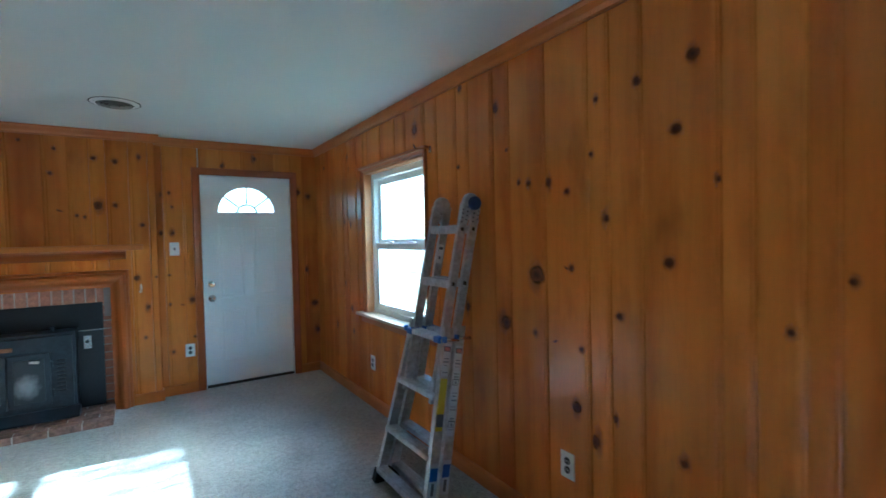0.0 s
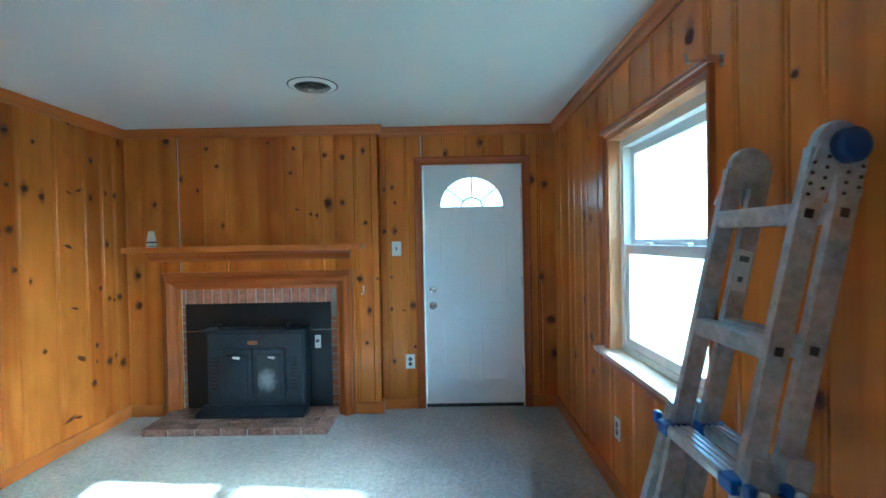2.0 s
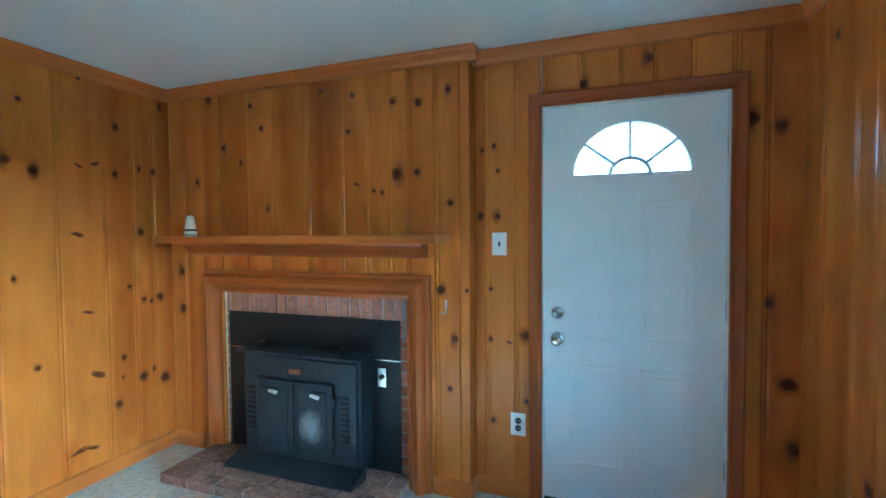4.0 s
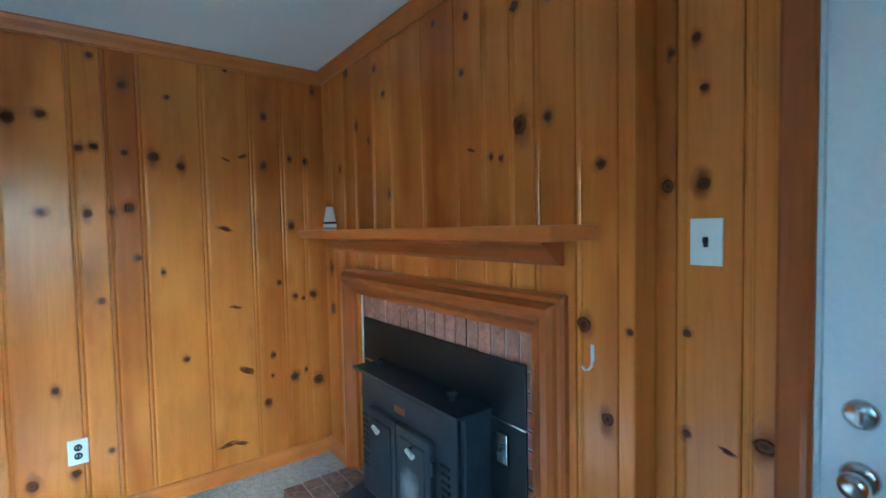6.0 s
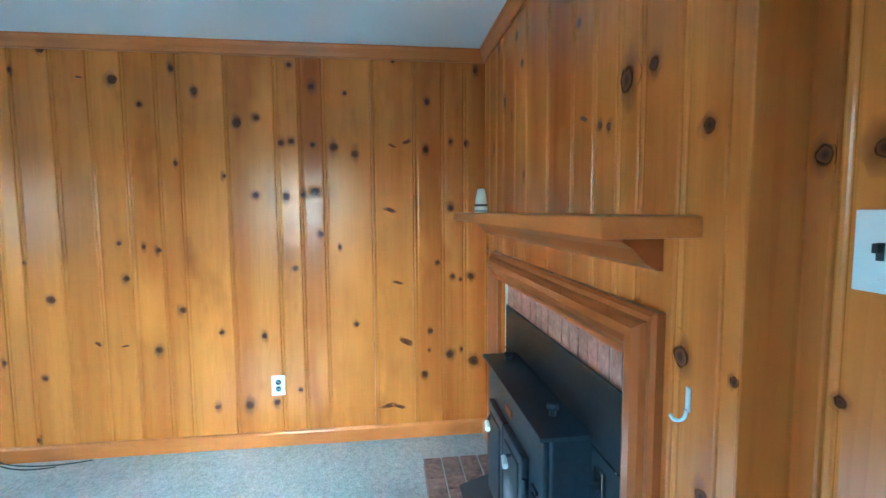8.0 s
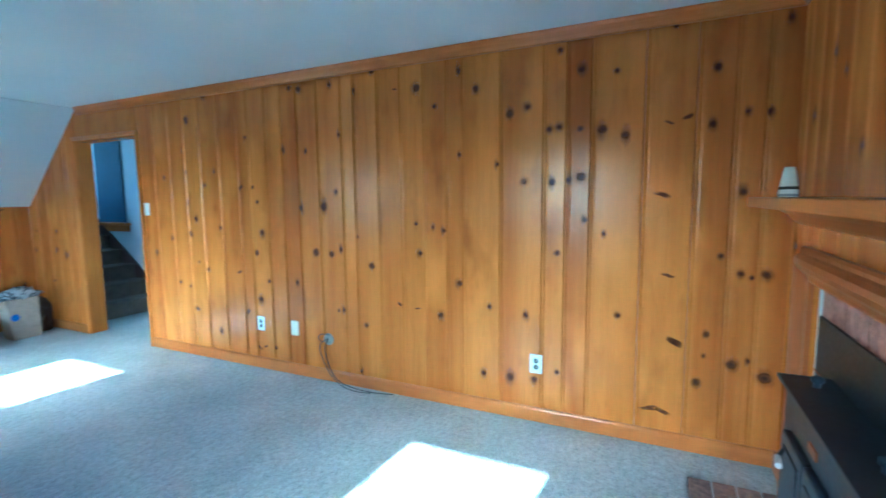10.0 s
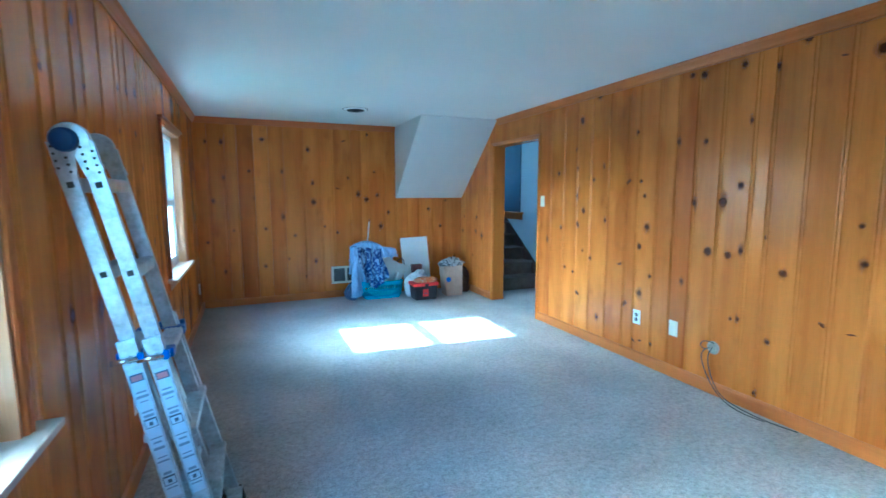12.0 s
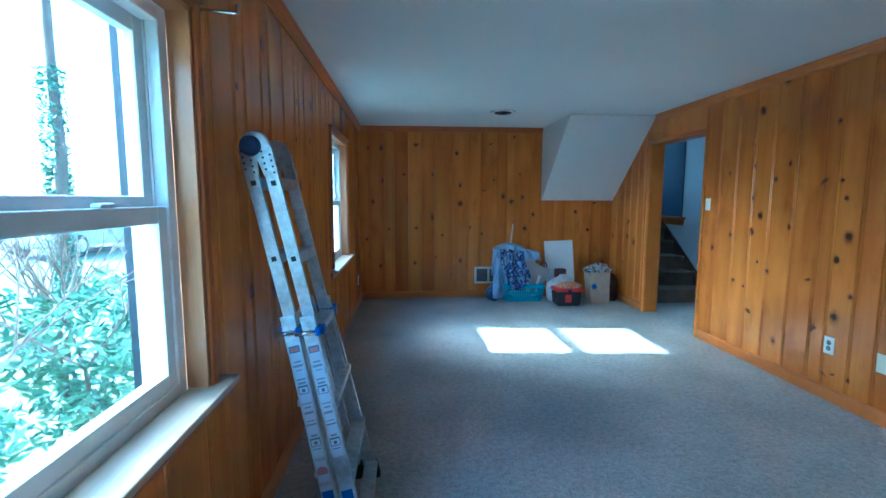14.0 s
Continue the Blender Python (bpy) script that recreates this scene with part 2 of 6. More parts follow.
def lathe(bm, profile, centre, seg=24, axis="z"):
    """Turns (radius, height) pairs about an axis through centre."""
    rings = []
    for r, h in profile:
        ring = []
        for i in range(seg):
            a = 2 * math.pi * i / seg
            p = Vector((r * math.cos(a), r * math.sin(a), h))
            if axis == "y":
                p = Vector((p.x, p.z, p.y))
            if axis == "x":
                p = Vector((p.z, p.x, p.y))
            ring.append(bm.verts.new(p + Vector(centre)))
        rings.append(ring)
    for lower, upper in zip(rings, rings[1:]):
        for i in range(seg):
            j = (i + 1) % seg
            bm.faces.new((lower[i], lower[j], upper[j], upper[i]))
    bm.faces.new(rings[0][::-1])
    bm.faces.new(rings[-1])
    return bm


def mesh_of(name, bm, mat, smooth=False):
    bmesh.ops.recalc_face_normals(bm, faces=bm.faces)
    me = bpy.data.meshes.new(name)
    bm.to_mesh(me)
    bm.free()
    me.materials.append(mat)
    if smooth:
        for p in me.polygons:
            p.use_smooth = True
    return me


def part(name, bm, mat, parent, label="", smooth=False):
    ob = new(name, mesh_of(name, bm, mat, smooth))
    ob.parent = parent
    return tagged(ob, label)


def thing(name, label, category, group="", kind=""):
    return tagged(new(name), label, category, group, kind)


def solid(name, bm, mat, label, category, group="", kind="", smooth=False):
    return tagged(new(name, mesh_of(name, bm, mat, smooth)), label, category, group, kind)


def cable(name, points, radius, mat):
    cu = bpy.data.curves.new(name, "CURVE")
    cu.dimensions, cu.bevel_depth, cu.bevel_resolution = "3D", radius, 3
    sp = cu.splines.new("NURBS")
    sp.points.add(len(points) - 1)
    for p, q in zip(sp.points, points):
        p.co = (*q, 1)
    sp.use_endpoint_u, sp.order_u = True, 4
    cu.materials.append(mat)
    return new(name, cu)


# ---- the room ----
WEST, EAST, SOUTH, NORTH, BREAST, BREAST_X, TOP = 0.0, 3.565, -0.78, 6.45, 6.35, 2.092, 2.365
DOOR_X, DOOR_Z = (2.460, 3.280), 2.04
PASS_Y, PASS_Z = (0.26, 1.265), 2.03
WIN_Z = (0.785, 1.96)
WINDOWS = ((4.15, 5.16), (0.615, 1.625))

floor = solid("floor", box_of(-1.3, -2.6, -0.15, EAST + 0.1, NORTH + 0.05, 0.0), CARPET, "grey cut-pile carpet, flattened in places", "floor", kind="structure")
bm = bmesh.new()
box(bm, WEST, SOUTH - 0.1, TOP, EAST + 0.15, NORTH + 0.12, TOP + 0.15)
ceiling = solid("ceiling", bm, PAINT, "white painted plaster ceiling", "ceiling", kind="structure")


def slab(axis, at, depth, u0, u1, z0, z1, holes):
    """A wall core normal to axis with rectangular holes (u0, u1, z0, z1)."""
    bm = bmesh.new()
    cuts = sorted({u0, u1, *(h[0] for h in holes), *(h[1] for h in holes)})
    for a, b in zip(cuts, cuts[1:]):
        spans = [(z0, z1)]
        for h in holes:
            if h[0] < (a + b) / 2 < h[1]:
                spans = [s for lo, hi in spans for s in ((lo, min(hi, h[2])), (max(lo, h[3]), hi)) if s[1] - s[0] > 1e-4]
        for lo, hi in spans:
            if axis == "x":
                box(bm, at, a, lo, at + depth, b, hi)
            else:
                box(bm, a, at, lo, b, at + depth, hi)
    return bm


BOARD = 0.018  # boards stand this far proud of the wall core


def board_mesh(bm, axis, at, side, u0, u1, z0, z1):
    """One board with a beaded edge at its start and a small round at its end. side: +1 faces the positive axis."""
    w = u1 - u0
    d = BOARD
    outline = [(0.0, 0.0), (0.0, d * 0.6), (0.0025, d * 0.6)]
    if w > 0.06:
        outline += [(0.004, d * 0.88), (0.009, d * 0.97), (0.015, d * 0.86), (0.018, d * 0.70), (0.021, d * 0.70), (0.027, d * 0.93), (0.034, d)]
    else:
        outline += [(0.006, d)]
    outline += [(w - 0.008, d), (w - 0.003, d * 0.9), (w - 0.001, d * 0.7), (w - 0.001, 0.0)]
    if axis == "x":
        a = frame_of((at, u0, z0), (0, 1, 0), (side, 0, 0))
        b = frame_of((at, u0, z1), (0, 1, 0), (side, 0, 0))
    else:
        a = frame_of((u0, at, z0), (1, 0, 0), (0, side, 0))
        b = frame_of((u0, at, z1), (1, 0, 0), (0, side, 0))
    return prism(bm, outline, a, b)


def boards(wall, axis, face, side, joints, z0, z1, holes, mat):
    """Boards between the joints, cut round the holes; their faces lie in the plane face."""
    for u0, u1 in zip(joints, joints[1:]):
        cuts = sorted({u0, u1, *(min(max(c, u0), u1) for h in holes for c in h[:2])})
        for a, b in zip(cuts, cuts[1:]):
            if b - a < 0.012:
                continue
            spans = [(z0, z1)]
            for h in holes:
                if h[0] < (a + b) / 2 < h[1]:
                    spans = [s for lo, hi in spans for s in ((lo, min(hi, h[2])), (max(lo, h[3]), hi)) if s[1] - s[0] > 0.02]
            for lo, hi in spans:
                part("board", board_mesh(bmesh.new(), axis, face - side * BOARD, side, a, b, lo, hi), mat, wall)


def joints_between(u0, u1, seed, widths=(0.115, 0.14, 0.165, 0.19, 0.215, 0.25)):
    rng = random.Random(seed)
    out = [u0]
    while out[-1] < u1 - 0.27:
        out.append(round(out[-1] + rng.choice(widths), 3))
    if u1 - out[-1] > 0.24:
        out.append((out[-1] + u1) / 2)
    return out + [u1]


def narrower(joints, widest=0.27):
    """Splits boards wider than the widest into two uneven ones."""
    out = [joints[0]]
    for k, b in enumerate(joints[1:]):
        a = out[-1]
        if widest < b - a < 0.9:
            n = 3 if b - a > 0.5 else 2
            out += [round(a + (b - a) * (i + (0.16 if k % 2 else -0.12)) / n, 3) for i in range(1, n)]
        out.append(b)
    return out


def knots(wall, axis, face, side, spots, joints):
    """Dark knots let into the boards, each with a smoky swirl of grain round it, cut off at its board's edges."""
    rng = random.Random(len(spots))
    n, tip = 14, 1

    def at(p, h):
        return (face + side * h, p[0], p[1]) if axis == "x" else (p[0], face + side * h, p[1])

    def disc(u, z, wide, tall, turn, rough, lift, a, b):
        bm = bmesh.new()
        ring = []
        for i in range(n):
            t = 2 * math.pi * i / n
            k = 1 + rng.uniform(-rough, rough)
            du, dz = wide * k * math.cos(t), tall * k * math.sin(t)
            du, dz = du * math.cos(turn) - dz * math.sin(turn), du * math.sin(turn) + dz * math.cos(turn)
            ring.append((min(max(u + du, a + 0.002), b - 0.003), z + dz))
        outer = [bm.verts.new(at(p, -0.002)) for p in ring]
        inner = [bm.verts.new(at((u + (p[0] - u) * 0.97, z + (p[1] - z) * 0.97), lift)) for p in ring]
        for i in range(n):
            j = (i + 1) % n
            bm.faces.new((outer[i], outer[j], inner[j], inner[i]))
        bm.faces.new(inner)
        return bm

    for u, z, r in spots:
        a = max([j for j in joints if j <= u], default=u - 0.1)
        b = min([j for j in joints if j > u], default=u + 0.1)
        slant = r < 0
        r = abs(r) * rng.uniform(1.15, 1.45)
        if slant:
            tip = -tip
            turn = tip * rng.uniform(0.2, 0.6)
            part("knot", disc(u, z, r * 1.8, r * 0.42, turn, 0.3, 0.0009, a, b), SPIKE, wall)
        else:
            turn = rng.uniform(-0.4, 0.4)
            knot = part("knot", disc(u, z, r * rng.uniform(0.95, 1.2), r * rng.uniform(0.85, 1.15), turn, 0.16, 0.0009, a, b), KNOT, wall)
            if r > 0.0075:
                part("grain_swirl", disc(u, z, r * rng.uniform(1.7, 2.4), r * rng.uniform(2.0, 3.6), turn * 0.4, 0.22, 0.0004, a, b), HALO, knot)


# place along the wall, height, radius; a negative radius marks a long slanting knot
WEST_KNOTS = []
WEST_KNOTS += [(2.22, 2.30, 0.017), (2.69, 2.31, 0.011), (3.17, 2.26, 0.013), (3.26, 2.24, 0.015), (3.55, 2.24, 0.012), (3.75, 2.18, 0.015), (3.92, 2.29, 0.015), (4.27, 2.14, 0.019), (4.58, 2.21, 0.018), (4.69, 2.09, 0.016), (4.40, 2.01, 0.012), (5.21, 2.25, 0.011), (5.33, 2.13, 0.015), (5.52, 2.10, 0.009), (5.80, 2.29, 0.008), (6.00, 2.06, 0.016), (6.29, 2.25, 0.013), (4.91, 1.92, 0.020), (5.02, 1.95, 0.013), (5.15, 1.81, 0.013), (5.21, 1.82, 0.011), (5.33, 1.80, 0.009), (5.45, 1.79, 0.019), (5.57, 1.75, 0.017), (5.79, 1.80, -0.014), (5.89, 1.83, -0.020), (5.99, 1.78, 0.013), (6.14, 1.83, 0.008), (6.22, 1.82, 0.018), (3.63, 1.88, 0.013)]
WEST_KNOTS += [(3.08, 1.80, 0.013), (3.31, 1.78, 0.011), (2.69, 1.92, 0.011), (1.98, 2.12, 0.014), (4.58, 1.69, 0.014), (4.84, 1.62, 0.011), (5.00, 1.51, 0.012), (5.17, 1.50, 0.014), (5.26, 1.51, 0.014), (5.34, 1.53, 0.014), (5.77, 1.42, -0.023), (6.14, 1.43, 0.015), (2.58, 1.51, -0.032), (2.74, 1.52, 0.011), (2.78, 1.40, 0.011), (3.58, 1.47, 0.011), (3.23, 1.35, 0.018), (3.46, 1.36, 0.023), (2.03, 1.26, 0.011), (2.34, 1.18, 0.014), (1.95, 1.13, 0.012), (2.82, 1.15, 0.019), (2.75, 0.98, 0.017), (3.37, 1.01, 0.019), (3.52, 1.00, 0.016), (3.61, 1.04, 0.013), (4.25, 1.24, 0.010), (4.38, 1.22, 0.010), (4.46, 1.20, 0.013), (3.75, 1.14, 0.008)]
WEST_KNOTS += [(5.37, 1.28, 0.011), (5.47, 1.20, 0.009), (6.06, 1.10, 0.011), (5.21, 1.08, 0.012), (4.28, 1.04, 0.013), (3.88, 0.93, 0.018), (4.58, 0.85, 0.015), (6.26, 1.01, 0.017), (6.15, 1.01, 0.009), (6.20, 0.99, 0.009), (5.81, 0.98, -0.019), (3.17, 0.76, 0.011), (2.56, 0.81, -0.028), (2.88, 0.75, 0.011), (2.04, 0.87, 0.009), (1.90, 0.64, 0.009), (4.13, 0.66, -0.023), (4.25, 0.65, -0.014), (4.43, 0.62, 0.015), (3.57, 0.57, 0.008), (3.62, 0.58, 0.011), (4.78, 0.71, 0.010), (5.02, 0.68, 0.013), (5.56, 0.73, 0.011), (5.86, 0.61, -0.032), (6.01, 0.67, 0.011), (6.00, 0.55, 0.007), (6.13, 0.52, 0.018), (6.21, 0.55, 0.011), (6.28, 0.47, 0.022)]
WEST_KNOTS += [(5.97, 0.40, 0.014), (5.75, 0.21, -0.026), (5.81, 0.20, -0.023), (4.74, 0.26, 0.013), (4.92, 0.26, 0.020), (5.22, 0.34, 0.010), (5.08, 0.27, 0.013), (2.77, 0.59, 0.017), (2.58, 0.45, -0.032), (2.71, 0.18, -0.023), (2.80, 0.19, -0.016), (2.91, 0.19, 0.009), (3.82, 0.48, 0.011), (3.75, 0.12, 0.011), (1.97, 0.44, 0.012), (2.27, 0.26, 0.012), (2.30, 1.66, 0.009), (1.93, 1.40, 0.011), (4.10, 2.15, -0.013), (1.99, 2.10, 0.013), (2.04, 1.25, 0.014), (1.96, 1.11, 0.015), (1.92, 1.85, 0.011), (1.93, 1.67, 0.011), (1.99, 0.43, 0.011), (1.95, 0.04, 0.011), (1.70, 1.07, 0.011), (2.17, 1.55, 0.010), (1.77, 0.67, 0.011), (2.15, 0.81, 0.011)]
WEST_KNOTS += [(1.64, 1.63, 0.011), (1.46, 0.93, 0.012)]
BREAST_KNOTS = []
BREAST_KNOTS += [(0.69, 2.20, 0.011), (1.20, 2.24, 0.008), (1.41, 2.19, 0.010), (1.66, 2.13, 0.014), (1.38, 1.99, 0.009), (0.61, 1.86, 0.011), (1.68, 1.74, 0.026), (1.80, 1.74, 0.014), (1.43, 1.69, -0.014), (1.54, 1.65, 0.008), (1.59, 1.64, 0.008), (0.82, 1.57, 0.011), (1.99, 1.57, 0.013), (1.93, 1.11, 0.016), (2.01, 0.85, 0.015), (2.08, 1.11, 0.008), (0.25, 1.75, 0.013), (0.47, 1.96, 0.012), (0.77, 2.06, 0.011), (0.36, 2.27, 0.016), (1.81, 2.11, 0.015), (1.98, 2.16, 0.012), (1.98, 0.58, 0.010), (0.10, 1.17, 0.019), (0.11, 0.92, 0.023)]
DOOR_WALL_KNOTS = []
DOOR_WALL_KNOTS += [(2.20, 1.87, 0.009), (2.13, 1.50, 0.015), (2.22, 1.50, 0.013), (2.22, 1.74, 0.008), (2.18, 1.11, 0.008), (2.36, 0.87, 0.019), (2.18, 0.84, 0.008), (2.28, 0.83, -0.011), (2.14, 1.85, 0.009), (2.08, 0.43, 0.010), (2.19, 0.40, 0.009), (2.37, 0.52, 0.008), (2.64, 2.14, 0.016), (2.96, 2.23, 0.020), (3.36, 1.91, 0.023), (3.48, 1.87, 0.016), (3.43, 1.09, 0.020), (3.52, 0.73, 0.025), (3.55, 0.44, 0.020)]
EAST_KNOTS = []
EAST_KNOTS += [(3.43, 2.08, 0.020), (3.74, 2.27, 0.014), (3.33, 1.85, -0.017), (3.77, 1.82, 0.010), (3.25, 1.67, 0.009), (3.18, 1.66, 0.012), (3.06, 1.65, 0.019), (2.94, 1.60, 0.010), (2.73, 1.47, 0.015), (3.13, 1.22, 0.032), (2.92, 1.26, 0.011), (2.95, 1.26, -0.008), (3.36, 0.96, 0.026), (3.69, 1.00, 0.019), (3.15, 0.94, 0.008), (3.02, 0.92, -0.010), (2.87, 0.91, 0.008), (2.81, 1.74, 0.008), (2.59, 1.98, 0.013), (2.38, 2.01, 0.014), (2.44, 1.77, 0.014), (2.47, 1.30, 0.015), (2.29, 1.58, 0.011), (2.68, 1.08, 0.012), (2.82, 0.53, 0.022), (2.90, 0.65, 0.016), (2.71, 0.66, 0.012), (2.42, 0.59, 0.012), (2.10, 1.11, 0.009), (4.28, 2.14, 0.025)]
EAST_KNOTS += [(2.78, 1.96, 0.009)]
SOUTH_KNOTS = []
SOUTH_KNOTS += [(3.26, 2.07, 0.018), (2.79, 2.12, 0.018), (2.23, 2.01, 0.018), (1.76, 2.14, -0.022), (1.42, 2.24, 0.015), (2.18, 1.57, 0.015), (1.87, 1.51, -0.022), (2.18, 1.32, 0.022), (1.45, 1.35, 0.020), (2.55, 1.13, 0.019), (1.57, 1.42, 0.020), (2.79, 0.98, 0.011), (2.04, 0.99, 0.011), (1.88, 0.90, 0.012), (2.81, 0.49, 0.012), (2.52, 0.57, 0.011), (2.17, 0.52, 0.012), (3.24, 1.64, 0.015), (3.17, 0.97, 0.011), (2.96, 1.72, 0.011), (3.39, 1.35, 0.015), (3.47, 0.83, 0.011), (2.56, 1.72, 0.011), (2.43, 0.88, 0.011), (2.29, 0.32, 0.012), (3.29, 0.45, 0.011), (1.26, 0.97, 0.020), (1.14, 1.17, 0.017), (0.26, 1.33, -0.021), (0.53, 1.21, 0.017)]
SOUTH_KNOTS += [(0.34, 0.95, 0.017), (0.12, 0.47, 0.018), (3.43, 2.07, 0.014), (3.09, 1.12, 0.011), (2.90, 1.38, 0.011), (1.71, 1.65, 0.012), (1.34, 1.73, 0.012), (1.30, 1.41, 0.016)]


def scatter(u0, u1, count, seed, z1=2.25):
    rng = random.Random(seed)
    return [(rng.uniform(u0, u1), rng.uniform(0.15, z1), rng.choice((0.008, 0.010, 0.012, 0.015, 0.019))) for _ in range(count)]


# west wall, with the passage to the stairs
PASS = (PASS_Y[0], PASS_Y[1], -1.0, PASS_Z)
wall_west = tagged(new("wall_west", mesh_of("wall_west", slab("x", WEST - BOARD, -0.12, SOUTH - 0.12, NORTH + 0.12, 0, TOP + 0.1, [(PASS_Y[0] - 0.021, PASS_Y[1] + 0.021, -1.0, PASS_Z + 0.021)]), PLASTER)),
                   "knotty pine board wall with a varnished amber finish", "wall", kind="structure")
west_joints = [-0.78, -0.6, -0.39, -0.22, -0.04, 0.12, 0.26, 1.265, 1.5, 1.72, 1.925, 2.121, 2.355, 2.576, 2.70, 2.892, 3.06, 3.222, 3.419, 3.638, 3.749, 3.95, 4.134, 4.31, 4.478, 4.595, 4.846, 5.115, 5.249, 5.387, 5.666, 5.914, 6.083, 6.217, 6.37]

# south wall
wall_south = tagged(new("wall_south", mesh_of("wall_south", slab("y", SOUTH - BOARD, -0.12, WEST, EAST + 0.12, 0, TOP + 0.1, []), PLASTER)),
                    "knotty pine board wall below the sloping stair soffit", "wall", kind="structure")
south_joints = [WEST - 0.02, 0.13, 0.3, 0.46, 0.68, 0.85, 1.02] + [1.18, 1.41, 1.66, 2.06, 2.29, 2.72, 2.9, 3.23, 3.42] + [EAST + 0.02]

# chimney breast and door wall
FIRE = (0.44, 1.74, -1.0, 1.045)
wall_breast = tagged(new("wall_breast", mesh_of("wall_breast", slab("y", BREAST + BOARD, 0.25, WEST - 0.1, BREAST_X - BOARD, 0, TOP + 0.1, [FIRE]), PLASTER)),
                     "chimney breast faced with knotty pine boards", "wall", kind="structure")
breast_joints = [WEST, 0.13, 0.30] + [0.45, 0.65, 0.83, 1.1, 1.33, 1.49, 1.63, 1.9, 2.04] + [BREAST_X]
DOOR_HOLE = (DOOR_X[0] - 0.012, DOOR_X[1] + 0.012, -1.0, DOOR_Z + 0.012)
wall_north = tagged(new("wall_north", mesh_of("wall_north", slab("y", NORTH + BOARD, 0.14, BREAST_X - BOARD, EAST + 0.12, 0, TOP + 0.1, [DOOR_HOLE]), PLASTER)),
                    "knotty pine board wall around the entry door", "wall", kind="structure")
north_joints = [BREAST_X, 2.15, 2.31, 2.44, 2.63, 2.82, 2.97, 3.13, 3.31, 3.42, EAST + 0.02]

# east wall with two windows
east_joints = joints_between(SOUTH, 2.06, 3) + [2.19, 2.29, 2.57, 2.716, 2.823, 3.07, 3.319, 3.447, 3.67, 3.79] + joints_between(3.79, NORTH + 0.02, 5)[1:]
WIN_HOLES = [(a - 0.001, b + 0.001, WIN_Z[0] - 0.026, WIN_Z[1] + 0.001) for a, b in WINDOWS]
wall_east = tagged(new("wall_east", mesh_of("wall_east", slab("x", EAST + BOARD, 0.16, SOUTH - 0.12, NORTH + 0.12, -0.3, TOP + 0.1, WIN_HOLES), PLASTER)),
                   "knotty pine board wall with two sash windows", "wall", kind="structure")

CROWN = [(0, 0), (0.042, 0), (0.042, -0.008), (0.03, -0.02), (0.022, -0.045), (0.01, -0.062), (0.01, -0.072), (0, -0.072)]
BASE = [(0, 0), (0.016, 0), (0.016, 0.075), (0.012, 0.084), (0.006, 0.09), (0, 0.09)]


def trim(name, outline, axis, face, side, u0, u1, z, mat, label):
    """A moulding along a wall; outline is (out from the wall, up)."""
    ends = []
    for u in (u0, u1):
        o = (face, u, z) if axis == "x" else (u, face, z)
        ends.append(frame_of(o, (side, 0, 0) if axis == "x" else (0, side, 0), (0, 0, 1)))
    return solid(name, prism(bmesh.new(), outline, *ends), mat, label, "moulding", kind="structure")


for axis, face, side, u0, u1, mat in (("x", WEST, 1, 0.36, BREAST, PINE_Y), ("x", EAST, -1, SOUTH, NORTH, PINE_Y), ("y", BREAST, -1, WEST, BREAST_X + 0.042, PINE_X),
                                      ("y", NORTH, -1, BREAST_X, EAST, PINE_X), ("y", SOUTH, 1, 1.0, EAST, PINE_X)):
    trim("crown_trim", CROWN, axis, face, side, u0, u1, TOP - 0.001, mat, "pine crown moulding at the ceiling")
trim("crown_trim", CROWN, "x", BREAST_X, 1, BREAST, NORTH, TOP - 0.001, PINE_Y, "short pine crown return on the chimney breast")
for axis, face, side, u0, u1, mat in (("x", WEST, 1, 1.31, BREAST, PINE_Y), ("x", WEST, 1, SOUTH, PASS_Y[0] - 0.02, PINE_Y), ("x", EAST, -1, SOUTH, NORTH, PINE_Y), ("y", BREAST, -1, WEST, 0.27, PINE_X),
                                      ("y", BREAST, -1, 1.885, BREAST_X + 0.016, PINE_X), ("y", NORTH, -1, BREAST_X, 2.40, PINE_X),
                                      ("y", NORTH, -1, 3.355, EAST, PINE_X), ("y", SOUTH, 1, WEST, EAST, PINE_X)):
    trim("baseboard", BASE, axis, face, side, u0, u1, 0.0, mat, "pine baseboard along the carpet")
trim("baseboard", BASE, "x", BREAST_X, 1, BREAST, NORTH, 0.0, PINE_Y, "short pine baseboard on the breast return")

# white sloping underside of the upper stair
SOFFIT_X, SOFFIT_Z, SOFFIT_Y = 1.032, 1.368, 0.32
bm = bmesh.new()
prism(bm, [(SOUTH + 0.001, SOFFIT_Z), (SOUTH + 0.03, SOFFIT_Z), (SOFFIT_Y, TOP - 0.012), (SOFFIT_Y, TOP - 0.001), (SOUTH + 0.001, TOP - 0.001)],
      frame_of((WEST + 0.001, 0, 0), (0, 1, 0), (0, 0, 1)), frame_of((SOFFIT_X, 0, 0), (0, 1, 0), (0, 0, 1)))
solid("stair_soffit", bm, PLASTER, "white plastered sloping underside of the upper stair", "stair soffit", kind="structure")

# ---- entry door ----


def moulding_frame(bm, x0, x1, z0, z1, y, w, t):
    """A raised rectangular bead standing t out of the plane y towards -y."""
    for a, b, c, d in ((x0, x1, z0, z0 + w), (x0, x1, z1 - w, z1), (x0, x0 + w, z0 + w, z1 - w), (x1 - w, x1, z0 + w, z1 - w)):
        box(bm, a, y - t, c, b, y + 0.001, d, bevel=t * 0.45)
    return bm


